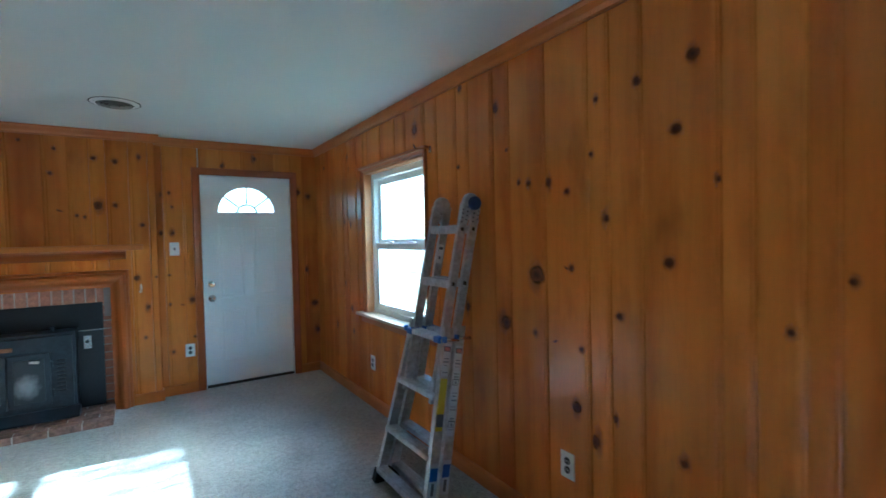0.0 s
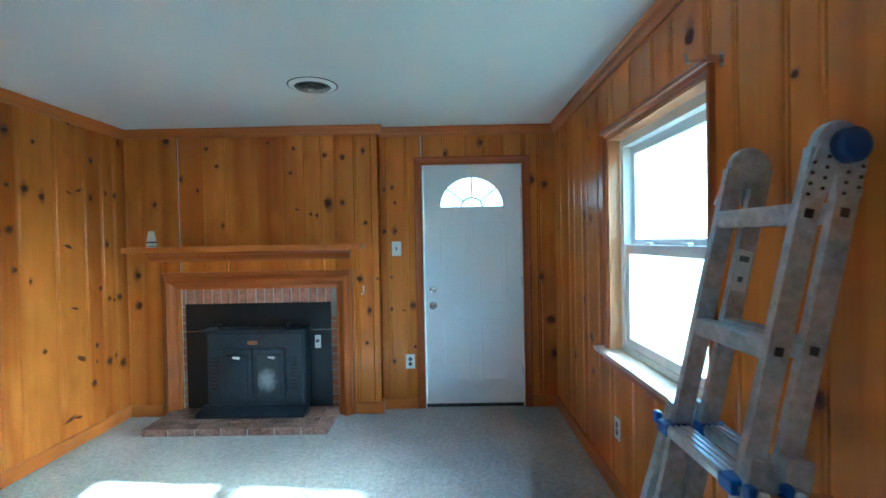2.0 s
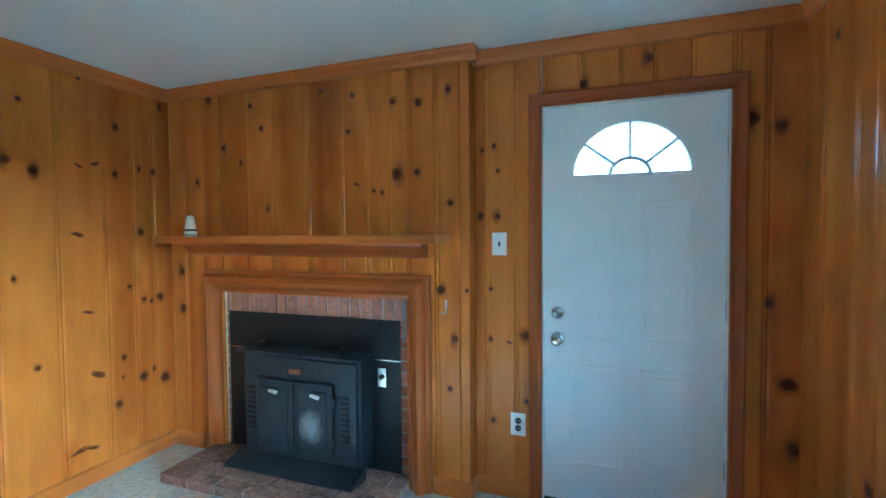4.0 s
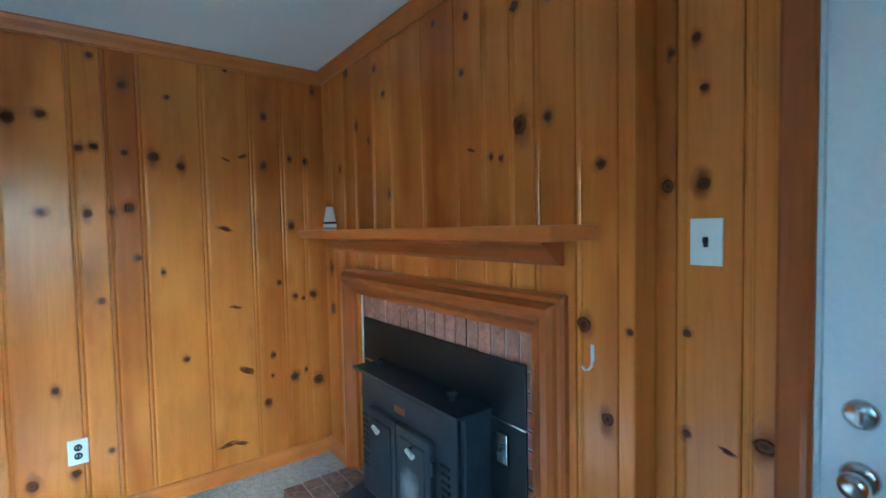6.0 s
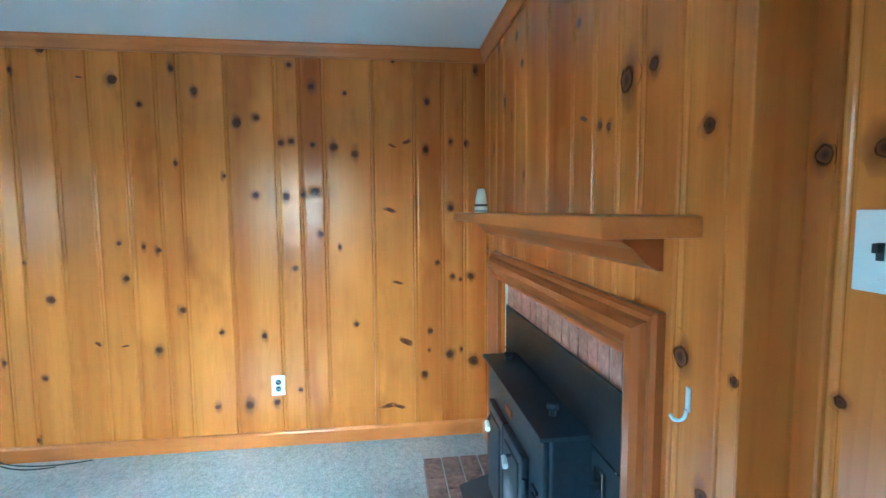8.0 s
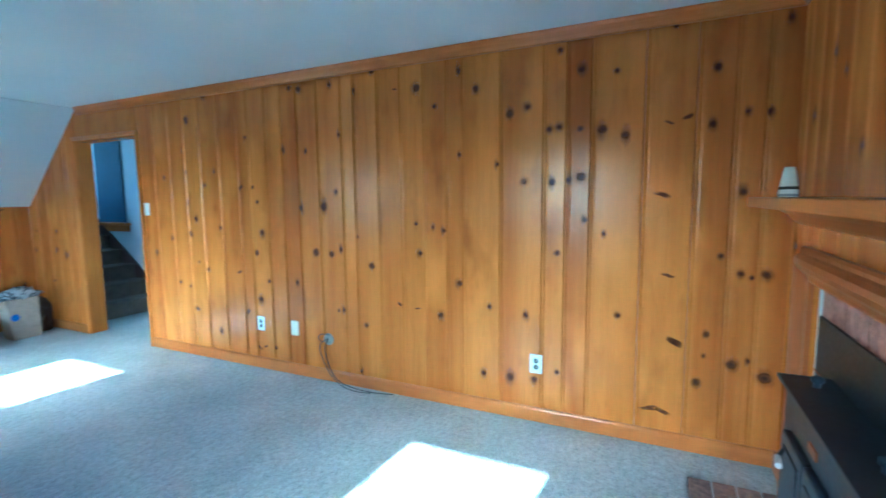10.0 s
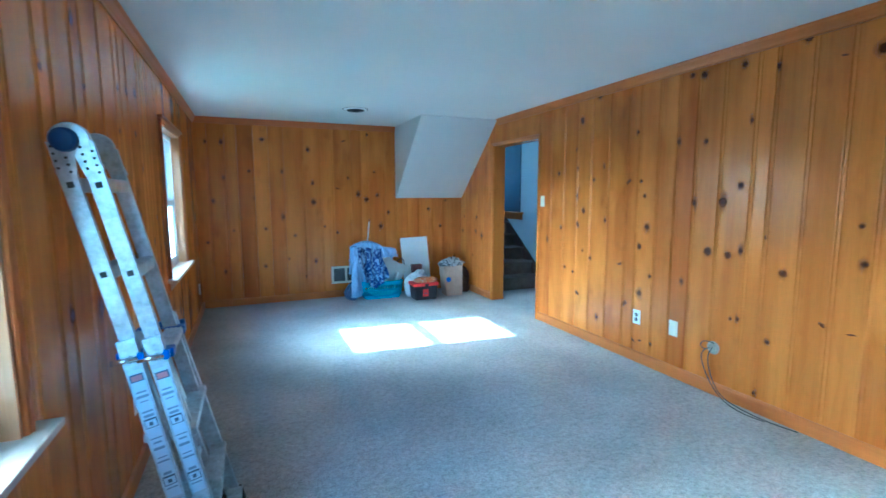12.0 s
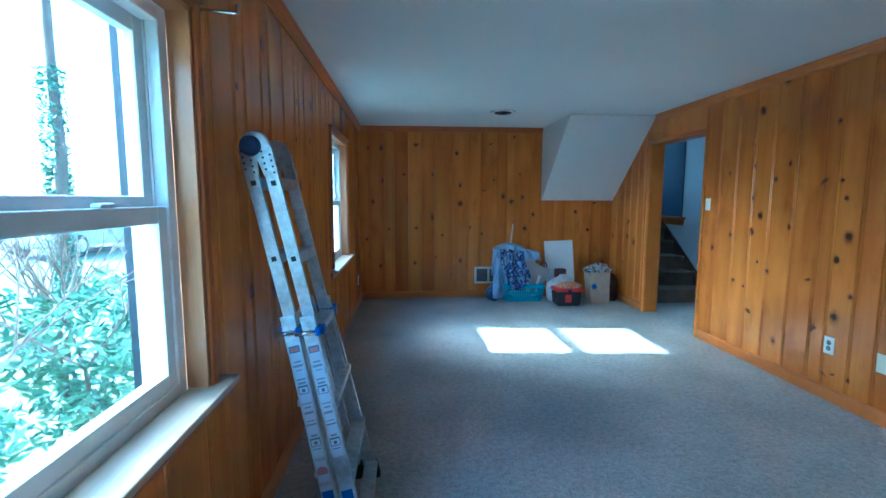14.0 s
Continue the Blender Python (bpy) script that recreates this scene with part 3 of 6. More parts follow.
def plate_with_arch(bm, x0, x1, z0, z1, y0, y1, cx, cz, a, b, n=28):
    """A plate with a half-round opening whose base lies at cz."""
    box(bm, x0, y0, z0, x1, y1, cz)
    ring_in, ring_out = [], []
    for i in range(n + 1):
        t = math.pi * i / n
        ring_in.append((cx + a * math.cos(t), cz + b * math.sin(t)))
        c, s = math.cos(t), math.sin(t)
        reach = min((x1 - cx) / c if c > 1e-6 else 1e9, (cx - x0) / -c if c < -1e-6 else 1e9, (z1 - cz) / s if s > 1e-6 else 1e9)
        ring_out.append((cx + c * reach, cz + s * reach))
    for y in (y0, y1):
        vi = [bm.verts.new((x, y, z)) for x, z in ring_in]
        vo = [bm.verts.new((x, y, z)) for x, z in ring_out]
        for i in range(n):
            bm.faces.new((vi[i], vi[i + 1], vo[i + 1], vo[i]))
        for x in (x0, x1):
            near = min(range(n + 1), key=lambda k: abs(ring_out[k][0] - x) + abs(ring_out[k][1] - z1))
            for k in (near - 1, near):
                p, q = ring_out[k], ring_out[k + 1]
                if abs(p[0] - q[0]) > 1e-5 and abs(p[1] - q[1]) > 1e-5:
                    bm.faces.new([bm.verts.new((*c[:1], y, c[1])) for c in (p, q, (x, z1))])
    for i in range(n):
        p, q = ring_in[i], ring_in[i + 1]
        bm.faces.new([bm.verts.new(v) for v in ((p[0], y0, p[1]), (q[0], y0, q[1]), (q[0], y1, q[1]), (p[0], y1, p[1]))])
    return bm


def arch_band(bm, cx, cz, a, b, w, y0, y1, n=28):
    """A half-round band of width w."""
    for i in range(n):
        t0, t1 = math.pi * i / n, math.pi * (i + 1) / n
        pts = [(cx + (a + d) * math.cos(t), cz + (b + d) * math.sin(t)) for t in (t0, t1) for d in (0, w)]
        v = [bm.verts.new((pts[k][0], y, pts[k][1])) for y in (y0, y1) for k in (0, 1, 3, 2)]
        for f in ((0, 1, 2, 3), (4, 5, 6, 7), (0, 1, 5, 4), (2, 3, 7, 6)):
            bm.faces.new([v[k] for k in f])
    return bm


LEAF_Y = NORTH + 0.012
entry = thing("door_1", "closed white steel entry door with a half-round fanlight", "door", kind="structure")
FAN = (2.868, 1.695, 0.262, 0.245)
bm = plate_with_arch(bmesh.new(), DOOR_X[0] + 0.003, DOOR_X[1] - 0.003, 0.03, DOOR_Z - 0.003, LEAF_Y, LEAF_Y + 0.044, *FAN)
leaf = part("leaf", bm, WHITE_DOOR, entry)
bm = bmesh.new()
for x0, x1 in ((2.60, 2.835), (2.918, 3.153)):
    for z0, z1 in ((0.22, 0.74), (0.86, 1.56)):
        moulding_frame(bm, x0, x1, z0, z1, LEAF_Y, 0.022, 0.006)
        box(bm, x0 + 0.035, LEAF_Y - 0.004, z0 + 0.035, x1 - 0.035, LEAF_Y + 0.001, z1 - 0.035, bevel=0.003)
part("raised_panel", bm, WHITE_DOOR, entry)
bm = arch_band(bmesh.new(), *FAN, 0.022, LEAF_Y - 0.008, LEAF_Y + 0.006)
box(bm, FAN[0] - FAN[2] - 0.022, LEAF_Y - 0.008, FAN[1] - 0.022, FAN[0] + FAN[2] + 0.022, LEAF_Y + 0.006, FAN[1], bevel=0.003)
light_frame = part("fanlight_frame", bm, WHITE_DOOR, entry)
bm = bmesh.new()
box(bm, FAN[0] - FAN[2], LEAF_Y + 0.018, FAN[1], FAN[0] + FAN[2], LEAF_Y + 0.022, FAN[1] + FAN[3])
pane = part("fanlight_pane", bm, GLASS, entry)
pane.visible_shadow = False
bm = bmesh.new()
for deg in (38, 90, 142):
    t = radians(deg)
    inner, outer = 0.085, 1.0
    p = Vector((FAN[0] + inner * math.cos(t), LEAF_Y + 0.008, FAN[1] + 0.07 * math.sin(t)))
    q = Vector((FAN[0] + FAN[2] * math.cos(t), LEAF_Y + 0.008, FAN[1] + FAN[3] * math.sin(t)))
    tube(bm, p, q, 0.009, seg=8)
arch_band(bm, FAN[0], FAN[1], 0.081, 0.066, 0.017, LEAF_Y + 0.002, LEAF_Y + 0.014, 14)
part("muntin", bm, WHITE_DOOR, light_frame)
bm = box_of(DOOR_X[0], LEAF_Y - 0.012, 0.004, DOOR_X[1], LEAF_Y + 0.03, 0.03, bevel=0.003)
part("threshold_sweep", bm, RUBBER, entry, "black rubber door sweep")
for z, r, name in ((1.00, 0.031, "deadbolt"), (0.865, 0.034, "door_knob")):
    bm = lathe(bmesh.new(), [(r, 0), (r, -0.006), (r * 0.75, -0.012)], (2.527, LEAF_Y, z), axis="y")
    plate = part(name, bm, CHROME, entry, "polished chrome " + name.replace("_", " "), smooth=True)
    if name == "door_knob":
        bm = lathe(bmesh.new(), [(0.012, -0.012), (0.012, -0.03), (0.024, -0.036), (0.028, -0.048), (0.024, -0.060), (0.010, -0.064)], (2.527, LEAF_Y, z), axis="y")
        part("knob", bm, CHROME, plate, smooth=True)
    else:
        part("thumb_turn", box_of(2.522, LEAF_Y - 0.03, z - 0.017, 2.532, LEAF_Y - 0.01, z + 0.017, bevel=0.003), CHROME, plate)
for z in (0.3, 1.05, 1.8):
    bm = tube(bmesh.new(), (DOOR_X[1] + 0.002, LEAF_Y - 0.007, z - 0.045), (DOOR_X[1] + 0.002, LEAF_Y - 0.007, z + 0.045), 0.006, seg=10)
    part("hinge", bm, CHROME, entry)
part("strike_plate", box_of(DOOR_X[0] - 0.012, LEAF_Y - 0.014, 0.94, DOOR_X[0] - 0.001, LEAF_Y - 0.008, 1.03, bevel=0.001), PLASTIC, entry, "white painted strike plate")

CASE = [(0, 0), (0, 0.012), (0.008, 0.018), (0.02, 0.016), (0.045, 0.02), (0.058, 0.024), (0.066, 0.02), (0.066, 0)]  # across, out


def casing(name, axis, face, side, u0, u1, z0, z1, label, mat_up, mat_top, width=1.0):
    """Moulded casing on three sides of an opening; CASE runs outward from the opening."""
    case = thing(name, label, "casing", kind="structure")
    w = 0.066 * width
    def place(u, out, z):
        return (face + side * out, u, z) if axis == "x" else (u, face + side * out, z)
    prof = [(a * width, o) for a, o in CASE]
    for piece, path in (("side_casing", ((u0, -1, z0), (u0, -1, z1))), ("side_casing", ((u1, 1, z0), (u1, 1, z1)))):
        bm = bmesh.new()
        rows = []
        for k, (u, s, z) in enumerate(path):
            rows.append([bm.verts.new(place(u + s * a, o, z + (a if k else 0))) for a, o in prof])
        n = len(prof)
        for i in range(n):
            j = (i + 1) % n
            bm.faces.new((rows[0][i], rows[0][j], rows[1][j], rows[1][i]))
        bm.faces.new(rows[0])
        bm.faces.new(rows[1])
        part(piece, bm, mat_up, case)
    bm = bmesh.new()
    rows = [[bm.verts.new(place(u + s * a, o, z1 + a)) for a, o in prof] for u, s in ((u0, -1), (u1, 1))]
    n = len(prof)
    for i in range(n):
        j = (i + 1) % n
        bm.faces.new((rows[0][i], rows[0][j], rows[1][j], rows[1][i]))
    part("head_casing", bm, mat_top, case)
    return case


casing("door_casing", "y", NORTH, -1, DOOR_X[0] - 0.008, DOOR_X[1] + 0.008, 0.0, DOOR_Z + 0.006, "stained pine casing around the entry door", CASING_Z, CASING_X)
bm = bmesh.new()
box(bm, DOOR_X[0] - 0.012, NORTH - 0.001, 0, DOOR_X[0], NORTH + 0.14, DOOR_Z + 0.012)
box(bm, DOOR_X[1], NORTH - 0.001, 0, DOOR_X[1] + 0.012, NORTH + 0.14, DOOR_Z + 0.012)
box(bm, DOOR_X[0], NORTH - 0.001, DOOR_Z, DOOR_X[1], NORTH + 0.14, DOOR_Z + 0.012)
solid("door_jamb", bm, WHITE_DOOR, "white painted door jamb", "door frame", kind="structure")

# ---- windows ----


def sash_window(name, y0, y1, label):
    """Vinyl double-hung window in a pine-lined opening of the east wall."""
    z0, z1 = WIN_Z
    win = thing(name, label, "window", kind="structure")
    x_in, x_frame = EAST - 0.006, EAST + 0.060
    bm = bmesh.new()
    for a, b in ((y0, y0 + 0.016), (y1 - 0.016, y1)):
        box(bm, x_in, a, z0, x_frame + 0.001, b, z1, bevel=0.002)
    part("side_jamb", bm, JAMB_Z, win)
    part("head_jamb", box_of(x_in, y0 + 0.016, z1 - 0.016, x_frame + 0.001, y1 - 0.016, z1, bevel=0.002), JAMB_Y, win)
    part("window_sill", box_of(EAST - 0.066, y0 - 0.10, z0 - 0.024, x_frame - 0.001, y1 + 0.10, z0, bevel=0.006), SILL, win, "worn pine window stool with bleached varnish")
    part("apron", box_of(EAST - 0.016, y0 - 0.09, z0 - 0.085, EAST + 0.002, y1 + 0.09, z0 - 0.024, bevel=0.005), CASING_Y, win)
    fy0, fy1, fz0, fz1 = y0 + 0.016, y1 - 0.016, z0 - 0.012, z1 - 0.016
    bm = bmesh.new()
    w = 0.046
    x0, x1 = x_frame, EAST + 0.172
    box(bm, x0, fy0, fz0, x1, fy0 + w, fz1, bevel=0.004)
    box(bm, x0, fy1 - w, fz0, x1, fy1, fz1, bevel=0.004)
    box(bm, x0, fy0 + w, fz1 - w, x1, fy1 - w, fz1, bevel=0.004)
    box(bm, x0, fy0 + w, fz0, x1, fy1 - w, fz0 + w, bevel=0.004)
    for a in (fy0 + w, fy1 - w - 0.006):
        box(bm, x0 + 0.036, a, fz0 + w, x0 + 0.042, a + 0.006, fz1 - w)
    part("window_frame", bm, VINYL, win)
    mid = 1.347
    s = 0.050
    sy0, sy1 = fy0 + w - 0.004, fy1 - w + 0.004
    for sash, xa, za, zb in (("lower_sash", x0 + 0.008, fz0 + w - 0.004, mid + 0.022), ("upper_sash", x0 + 0.044, mid + 0.002, fz1 - w + 0.004)):
        bm = bmesh.new()
        xb = xa + 0.032
        box(bm, xa, sy0, za, xb, sy0 + s, zb, bevel=0.004)
        box(bm, xa, sy1 - s, za, xb, sy1, zb, bevel=0.004)
        box(bm, xa, sy0 + s, zb - s, xb, sy1 - s, zb, bevel=0.004)
        box(bm, xa, sy0 + s, za, xb, sy1 - s, za + s, bevel=0.004)
        ob = part(sash, bm, VINYL, win)
        p = part("pane", box_of(xa + 0.014, sy0 + s - 0.004, za + s - 0.004, xa + 0.018, sy1 - s + 0.004, zb - s + 0.004), GLASS, ob)
        p.visible_shadow = False
        if sash == "lower_sash":
            for f in (0.3, 0.7):
                y = sy0 + (sy1 - sy0) * f
                part("sash_lock", box_of(xa + 0.002, y - 0.026, zb, xb - 0.004, y + 0.026, zb + 0.012, bevel=0.004), VINYL, ob)
    casing(name + "_casing", "x", EAST, -1, y0, y1, z0, z1, "narrow stained pine casing around a sash window", CASING_Z, CASING_Y, 0.42)
    part("head_cap", box_of(EAST - 0.036, y0 - 0.048, z1 + 0.024, EAST, y1 + 0.048, z1 + 0.046, bevel=0.008), CASING_Y, win)
    return win


JAMB_Z = pine("jamb_upright", "z", light=(0.54, 0.27, 0.11), dark=(0.36, 0.15, 0.05), gloss=0.3)
JAMB_Y = pine("jamb_along_y", "y", light=(0.54, 0.27, 0.11), dark=(0.36, 0.15, 0.05), gloss=0.3)
SILL = pine("sill_pine", "y", light=(0.62, 0.50, 0.36), dark=(0.40, 0.27, 0.15), gloss=0.35)
sash_window("window_1", *WINDOWS[0], "white double-hung window above a worn sill")
sash_window("window_2", *WINDOWS[1], "white double-hung window at the far end of the room")

bracket = thing("curtain_rod_bracket", "small metal curtain rod bracket above the window casing", "bracket")
part("back_plate", box_of(EAST - 0.004, 4.068, 1.955, EAST + 0.001, 4.092, 2.0, bevel=0.001), CHROME, bracket)
bm = tube(bmesh.new(), (EAST - 0.003, 4.08, 1.982), (EAST - 0.115, 4.08, 1.974), 0.006, seg=10)
tube(bm, (EAST - 0.115, 4.08, 1.974), (EAST - 0.12, 4.08, 2.0), 0.006, seg=10)
part("arm", bm, CHROME, bracket)

# ---- passage to the stairs ----
bm = bmesh.new()
box(bm, WEST - 0.16, PASS_Y[0] - 0.02, 0, WEST + 0.004, PASS_Y[0], PASS_Z + 0.02, bevel=0.002)
box(bm, WEST - 0.16, PASS_Y[1], 0, WEST + 0.004, PASS_Y[1] + 0.02, PASS_Z + 0.02, bevel=0.002)
box(bm, WEST - 0.16, PASS_Y[0], PASS_Z, WEST + 0.004, PASS_Y[1], PASS_Z + 0.02, bevel=0.002)
solid("passage_jamb", bm, PINE_Z, "wide pine lining of the passage to the stairs", "door frame", kind="structure")
casing("passage_casing", "x", WEST, 1, PASS_Y[0] - 0.01, PASS_Y[1] + 0.01, 0.0, PASS_Z + 0.01, "pine casing around the open passage", PINE_Z, PINE_Y, 0.5)

STAIR_X = (-1.1, -0.16)
bm = bmesh.new()
box(bm, STAIR_X[0] - 0.12, -2.6, 0, STAIR_X[0], 2.2, 3.2)
solid("wall_stairwell_west", bm, PLASTER, "white stairwell wall", "wall", kind="structure")
# the high opening is out of view, added to let skylight onto the stairs
solid("wall_stairwell_south", slab("y", -2.6, -0.12, STAIR_X[0], 0.0, 0, 3.2, [(-0.95, -0.25, 1.75, 3.0)]), PLASTER, "white stairwell end wall with an added daylight opening", "wall", kind="structure")
solid("wall_stairwell_north", box_of(STAIR_X[0], 2.1, 0, -0.14, 2.2, 3.2), PLASTER, "white hall end wall", "wall", kind="structure")
solid("wall_stairwell_east", box_of(-0.16, -2.6, 0, -0.139, PASS_Y[0] - 0.02, 3.2), PLASTER, "white stairwell wall behind the boards", "wall", kind="structure")
solid("wall_stairwell_hall", box_of(-0.16, PASS_Y[1] + 0.02, 0, -0.139, 2.1, 3.2), PLASTER, "white hall wall behind the boards", "wall", kind="structure")
solid("wall_stairwell_over", box_of(-0.16, PASS_Y[0] - 0.02, PASS_Z + 0.02, -0.139, PASS_Y[1] + 0.02, 3.2), PLASTER, "white hall wall above the passage", "wall", kind="structure")
solid("ceiling_stairwell", box_of(STAIR_X[0] - 0.1, -2.7, 3.2, 0.0, 2.2, 3.3), PAINT, "white stairwell ceiling", "ceiling", kind="structure")
stairs = thing("stairs", "steep carpeted stairs rising behind the passage", "stairs", kind="structure")
STAIR_CARPET = speckled("stair_carpet", (0.25, 0.185, 0.135), 0.3, 110, 0.95, bump=0.7, big=8, depth=0.01)
for i in range(8):
    y = -0.20 - 0.26 * i
    part("step", box_of(STAIR_X[0] + 0.004, -2.58, 0.19 * i, STAIR_X[1] - 0.004, y, 0.19 * i + 0.165), STAIR_CARPET, stairs)
    part("tread", box_of(STAIR_X[0] + 0.004, y - 0.28, 0.19 * i + 0.165, STAIR_X[1] - 0.004, y + 0.025, 0.19 * (i + 1), bevel=0.01), STAIR_CARPET, stairs)
# dark brown strip that follows the steps up the far wall
bm = prism(bmesh.new(), [(0.08, 0.0), (0.08, 0.03), (-2.55, 1.955), (-2.55, 1.7), (-0.2, 0.0)], frame_of((STAIR_X[0] + 0.001, 0, 0), (0, 1, 0), (0, 0, 1)), frame_of((STAIR_X[0] + 0.022, 0, 0), (0, 1, 0), (0, 0, 1)))
part("slanting_strip", bm, speckled("brown_strip", (0.10, 0.05, 0.028), 0.2, 40, 0.5), stairs, "dark brown strip slanting up the stair wall")
stair_window = thing("window_3", "stairwell window covered by a dark blue shade", "window", kind="structure")
part("shade", box_of(STAIR_X[0] + 0.001, -1.45, 1.128, STAIR_X[0] + 0.012, -0.833, 2.35, bevel=0.003), NAVY, stair_window, "dark blue roller shade")
part("window_sill", box_of(STAIR_X[0] + 0.001, -1.52, 1.092, STAIR_X[0] + 0.08, -0.745, 1.127, bevel=0.006), PINE_Y, stair_window, "pine sill")
part("apron", box_of(STAIR_X[0] + 0.001, -1.48, 1.005, STAIR_X[0] + 0.02, -0.775, 1.092, bevel=0.004), PINE_Y, stair_window)

# ---- fireplace ----
fire = thing("fireplace_surround", "pine bolection surround framing a brick fireplace", "fireplace", kind="structure")
OX0, OX1, OZ = 0.295, 1.875, 1.188
# across from the outer edge, out of the wall
BOLECTION = [(0, 0), (0, 0.02), (0.01, 0.028), (0.024, 0.028), (0.03, 0.042), (0.043, 0.056), (0.064, 0.06), (0.086, 0.05), (0.104, 0.032), (0.118, 0.024), (0.135, 0.02), (0.135, -0.02), (0.122, -0.02), (0.122, 0)]
rows = []
corners = ((OX0, 0.0, 1, 0), (OX0, OZ, 1, -1), (OX1, OZ, -1, -1), (OX1, 0.0, -1, 0))
for k in range(3):
    bm = bmesh.new()
    ends = []
    for x, z, sx, sz in (corners[k], corners[k + 1]):
        ends.append([bm.verts.new((x + sx * a, BREAST - o, z + sz * a)) for a, o in BOLECTION])
    n = len(BOLECTION)
    for i in range(n):
        j = (i + 1) % n
        bm.faces.new((ends[0][i], ends[0][j], ends[1][j], ends[1][i]))
    bm.faces.new(ends[0])
    bm.faces.new(ends[1])
    part(("side_moulding", "top_moulding", "side_moulding")[k], bm, (CASING_Z, CASING_X, CASING_Z)[k], fire)

BY = BREAST + 0.03
part("mortar_bed", slab("y", BY + 0.006, 0.06, OX0 + 0.1, OX1 - 0.1, 0, OZ - 0.06, []), MORTAR, fire)
rng = random.Random(5)
x = 0.40
while x < 1.76:
    w = 0.064 + rng.uniform(-0.002, 0.002)
    part("brick", box_of(x, BY + rng.uniform(-0.002, 0.002), 0.905, x + w, BY + 0.02, 1.075, bevel=0.003), BRICK, fire)
    x += w + 0.009
for side_x0, side_x1 in ((0.40, 0.50), (1.655, 1.76)):
    z = 0.02
    while z < 0.88:
        part("brick", box_of(side_x0, BY + rng.uniform(-0.002, 0.002), z, side_x1, BY + 0.02, z + 0.058, bevel=0.003), BRICK, fire)
        z += 0.068
part("end_slip", box_of(1.692, BY - 0.006, 0.80, 1.738, BY + 0.01, 1.05, bevel=0.002), SLATE, fire, "grey painted metal slip")

hearth = thing("hearth", "low red brick hearth slab on the carpet", "hearth", kind="structure")
HX0, HX1, HY0 = 0.365, 1.75, 5.93
part("hearth_mortar", box_of(HX0 + 0.006, HY0 + 0.006, 0.0, HX1 - 0.006, BREAST + 0.05, 0.048), MORTAR, hearth)
cols = 7
bw = (HX1 - HX0) / cols
for i in range(cols):
    part("brick", box_of(HX0 + i * bw + 0.004, HY0, 0.0, HX0 + (i + 1) * bw - 0.004, HY0 + 0.094, 0.056 + rng.uniform(-0.002, 0.002), bevel=0.004), HEARTH_BRICK, hearth)
for j in range(4):
    y = HY0 + 0.102 + j * 0.1
    shift = 0.5 if j % 2 == 0 else 0.0
    xs = [HX0] + [HX0 + (i + shift) * bw for i in range(0 if shift else 1, cols)] + [HX1]
    for a, b in zip(xs, xs[1:]):
        part("brick", box_of(a + 0.004, y, 0.0, b - 0.004, y + 0.092, 0.056 + rng.uniform(-0.002, 0.002), bevel=0.004), HEARTH_BRICK, hearth)

mantel = thing("mantel_shelf", "thick pine mantel shelf above the fireplace", "mantel")
part("shelf", box_of(0.10, BREAST - 0.205, 1.358, 1.985, BREAST - 0.001, 1.402, bevel=0.006), PINE_X, mantel)
bm = bmesh.new()
prof = [(0, 0), (-0.10, 0), (-0.095, -0.014), (-0.07, -0.03), (-0.04, -0.062), (-0.012, -0.078), (0, -0.078)]
prism(bm, prof, frame_of((0.22, BREAST - 0.001, 1.357), (0, 1, 0), (0, 0, 1)), frame_of((1.86, BREAST - 0.001, 1.357), (0, 1, 0), (0, 0, 1)))
part("bed_moulding", bm, CASING_X, mantel)

# wood stove insert
stove = thing("stove_insert", "black steel wood stove insert with twin doors", "stove")
PX0, PX1, PZ = 0.475, 1.683, 0.925
PY = BREAST + 0.012
bm = box_of(PX0, PY, 0.70, PX1, PY + 0.008, PZ, bevel=0.002)
part("top_panel", bm, PANEL_STEEL, stove)
part("side_panel", box_of(PX0, PY, 0.058, 0.72, PY + 0.008, 0.694, bevel=0.002), PANEL_STEEL, stove)
part("side_panel", box_of(1.47, PY, 0.058, PX1, PY + 0.008, 0.694, bevel=0.002), PANEL_STEEL, stove)
for a, b in ((PX0, 0.68), (1.50, PX1)):
    part("seam_strip", box_of(a, PY - 0.003, 0.694, b, PY + 0.004, 0.701), CHROME, stove, "bright metal seam strip")
# steel with one pale, uneven oval on the right door, fading outward
BLOTCHED, an, al, ab = material("blotched_steel")
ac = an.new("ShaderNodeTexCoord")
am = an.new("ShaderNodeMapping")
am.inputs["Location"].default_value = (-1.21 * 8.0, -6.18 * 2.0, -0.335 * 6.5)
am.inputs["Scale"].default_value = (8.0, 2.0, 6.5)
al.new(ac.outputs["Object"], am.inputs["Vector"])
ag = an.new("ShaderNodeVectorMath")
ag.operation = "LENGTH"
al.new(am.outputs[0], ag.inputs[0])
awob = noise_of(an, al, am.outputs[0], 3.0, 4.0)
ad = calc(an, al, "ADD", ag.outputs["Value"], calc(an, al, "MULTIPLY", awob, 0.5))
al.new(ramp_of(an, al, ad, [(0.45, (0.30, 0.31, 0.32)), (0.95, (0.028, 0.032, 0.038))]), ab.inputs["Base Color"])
ab.inputs["Roughness"].default_value = 0.5
SX0, SX1, SF = 0.71, 1.505, 6.215
bm = box_of(SX0, SF + 0.02, 0.10, SX1, PY + 0.09, 0.715, bevel=0.006)
body = part("body", bm, STEEL, stove)
part("top_plate", box_of(SX0 - 0.035, SF - 0.02, 0.715, SX1 + 0.005, PY + 0.06, 0.73, bevel=0.003), STEEL, stove)
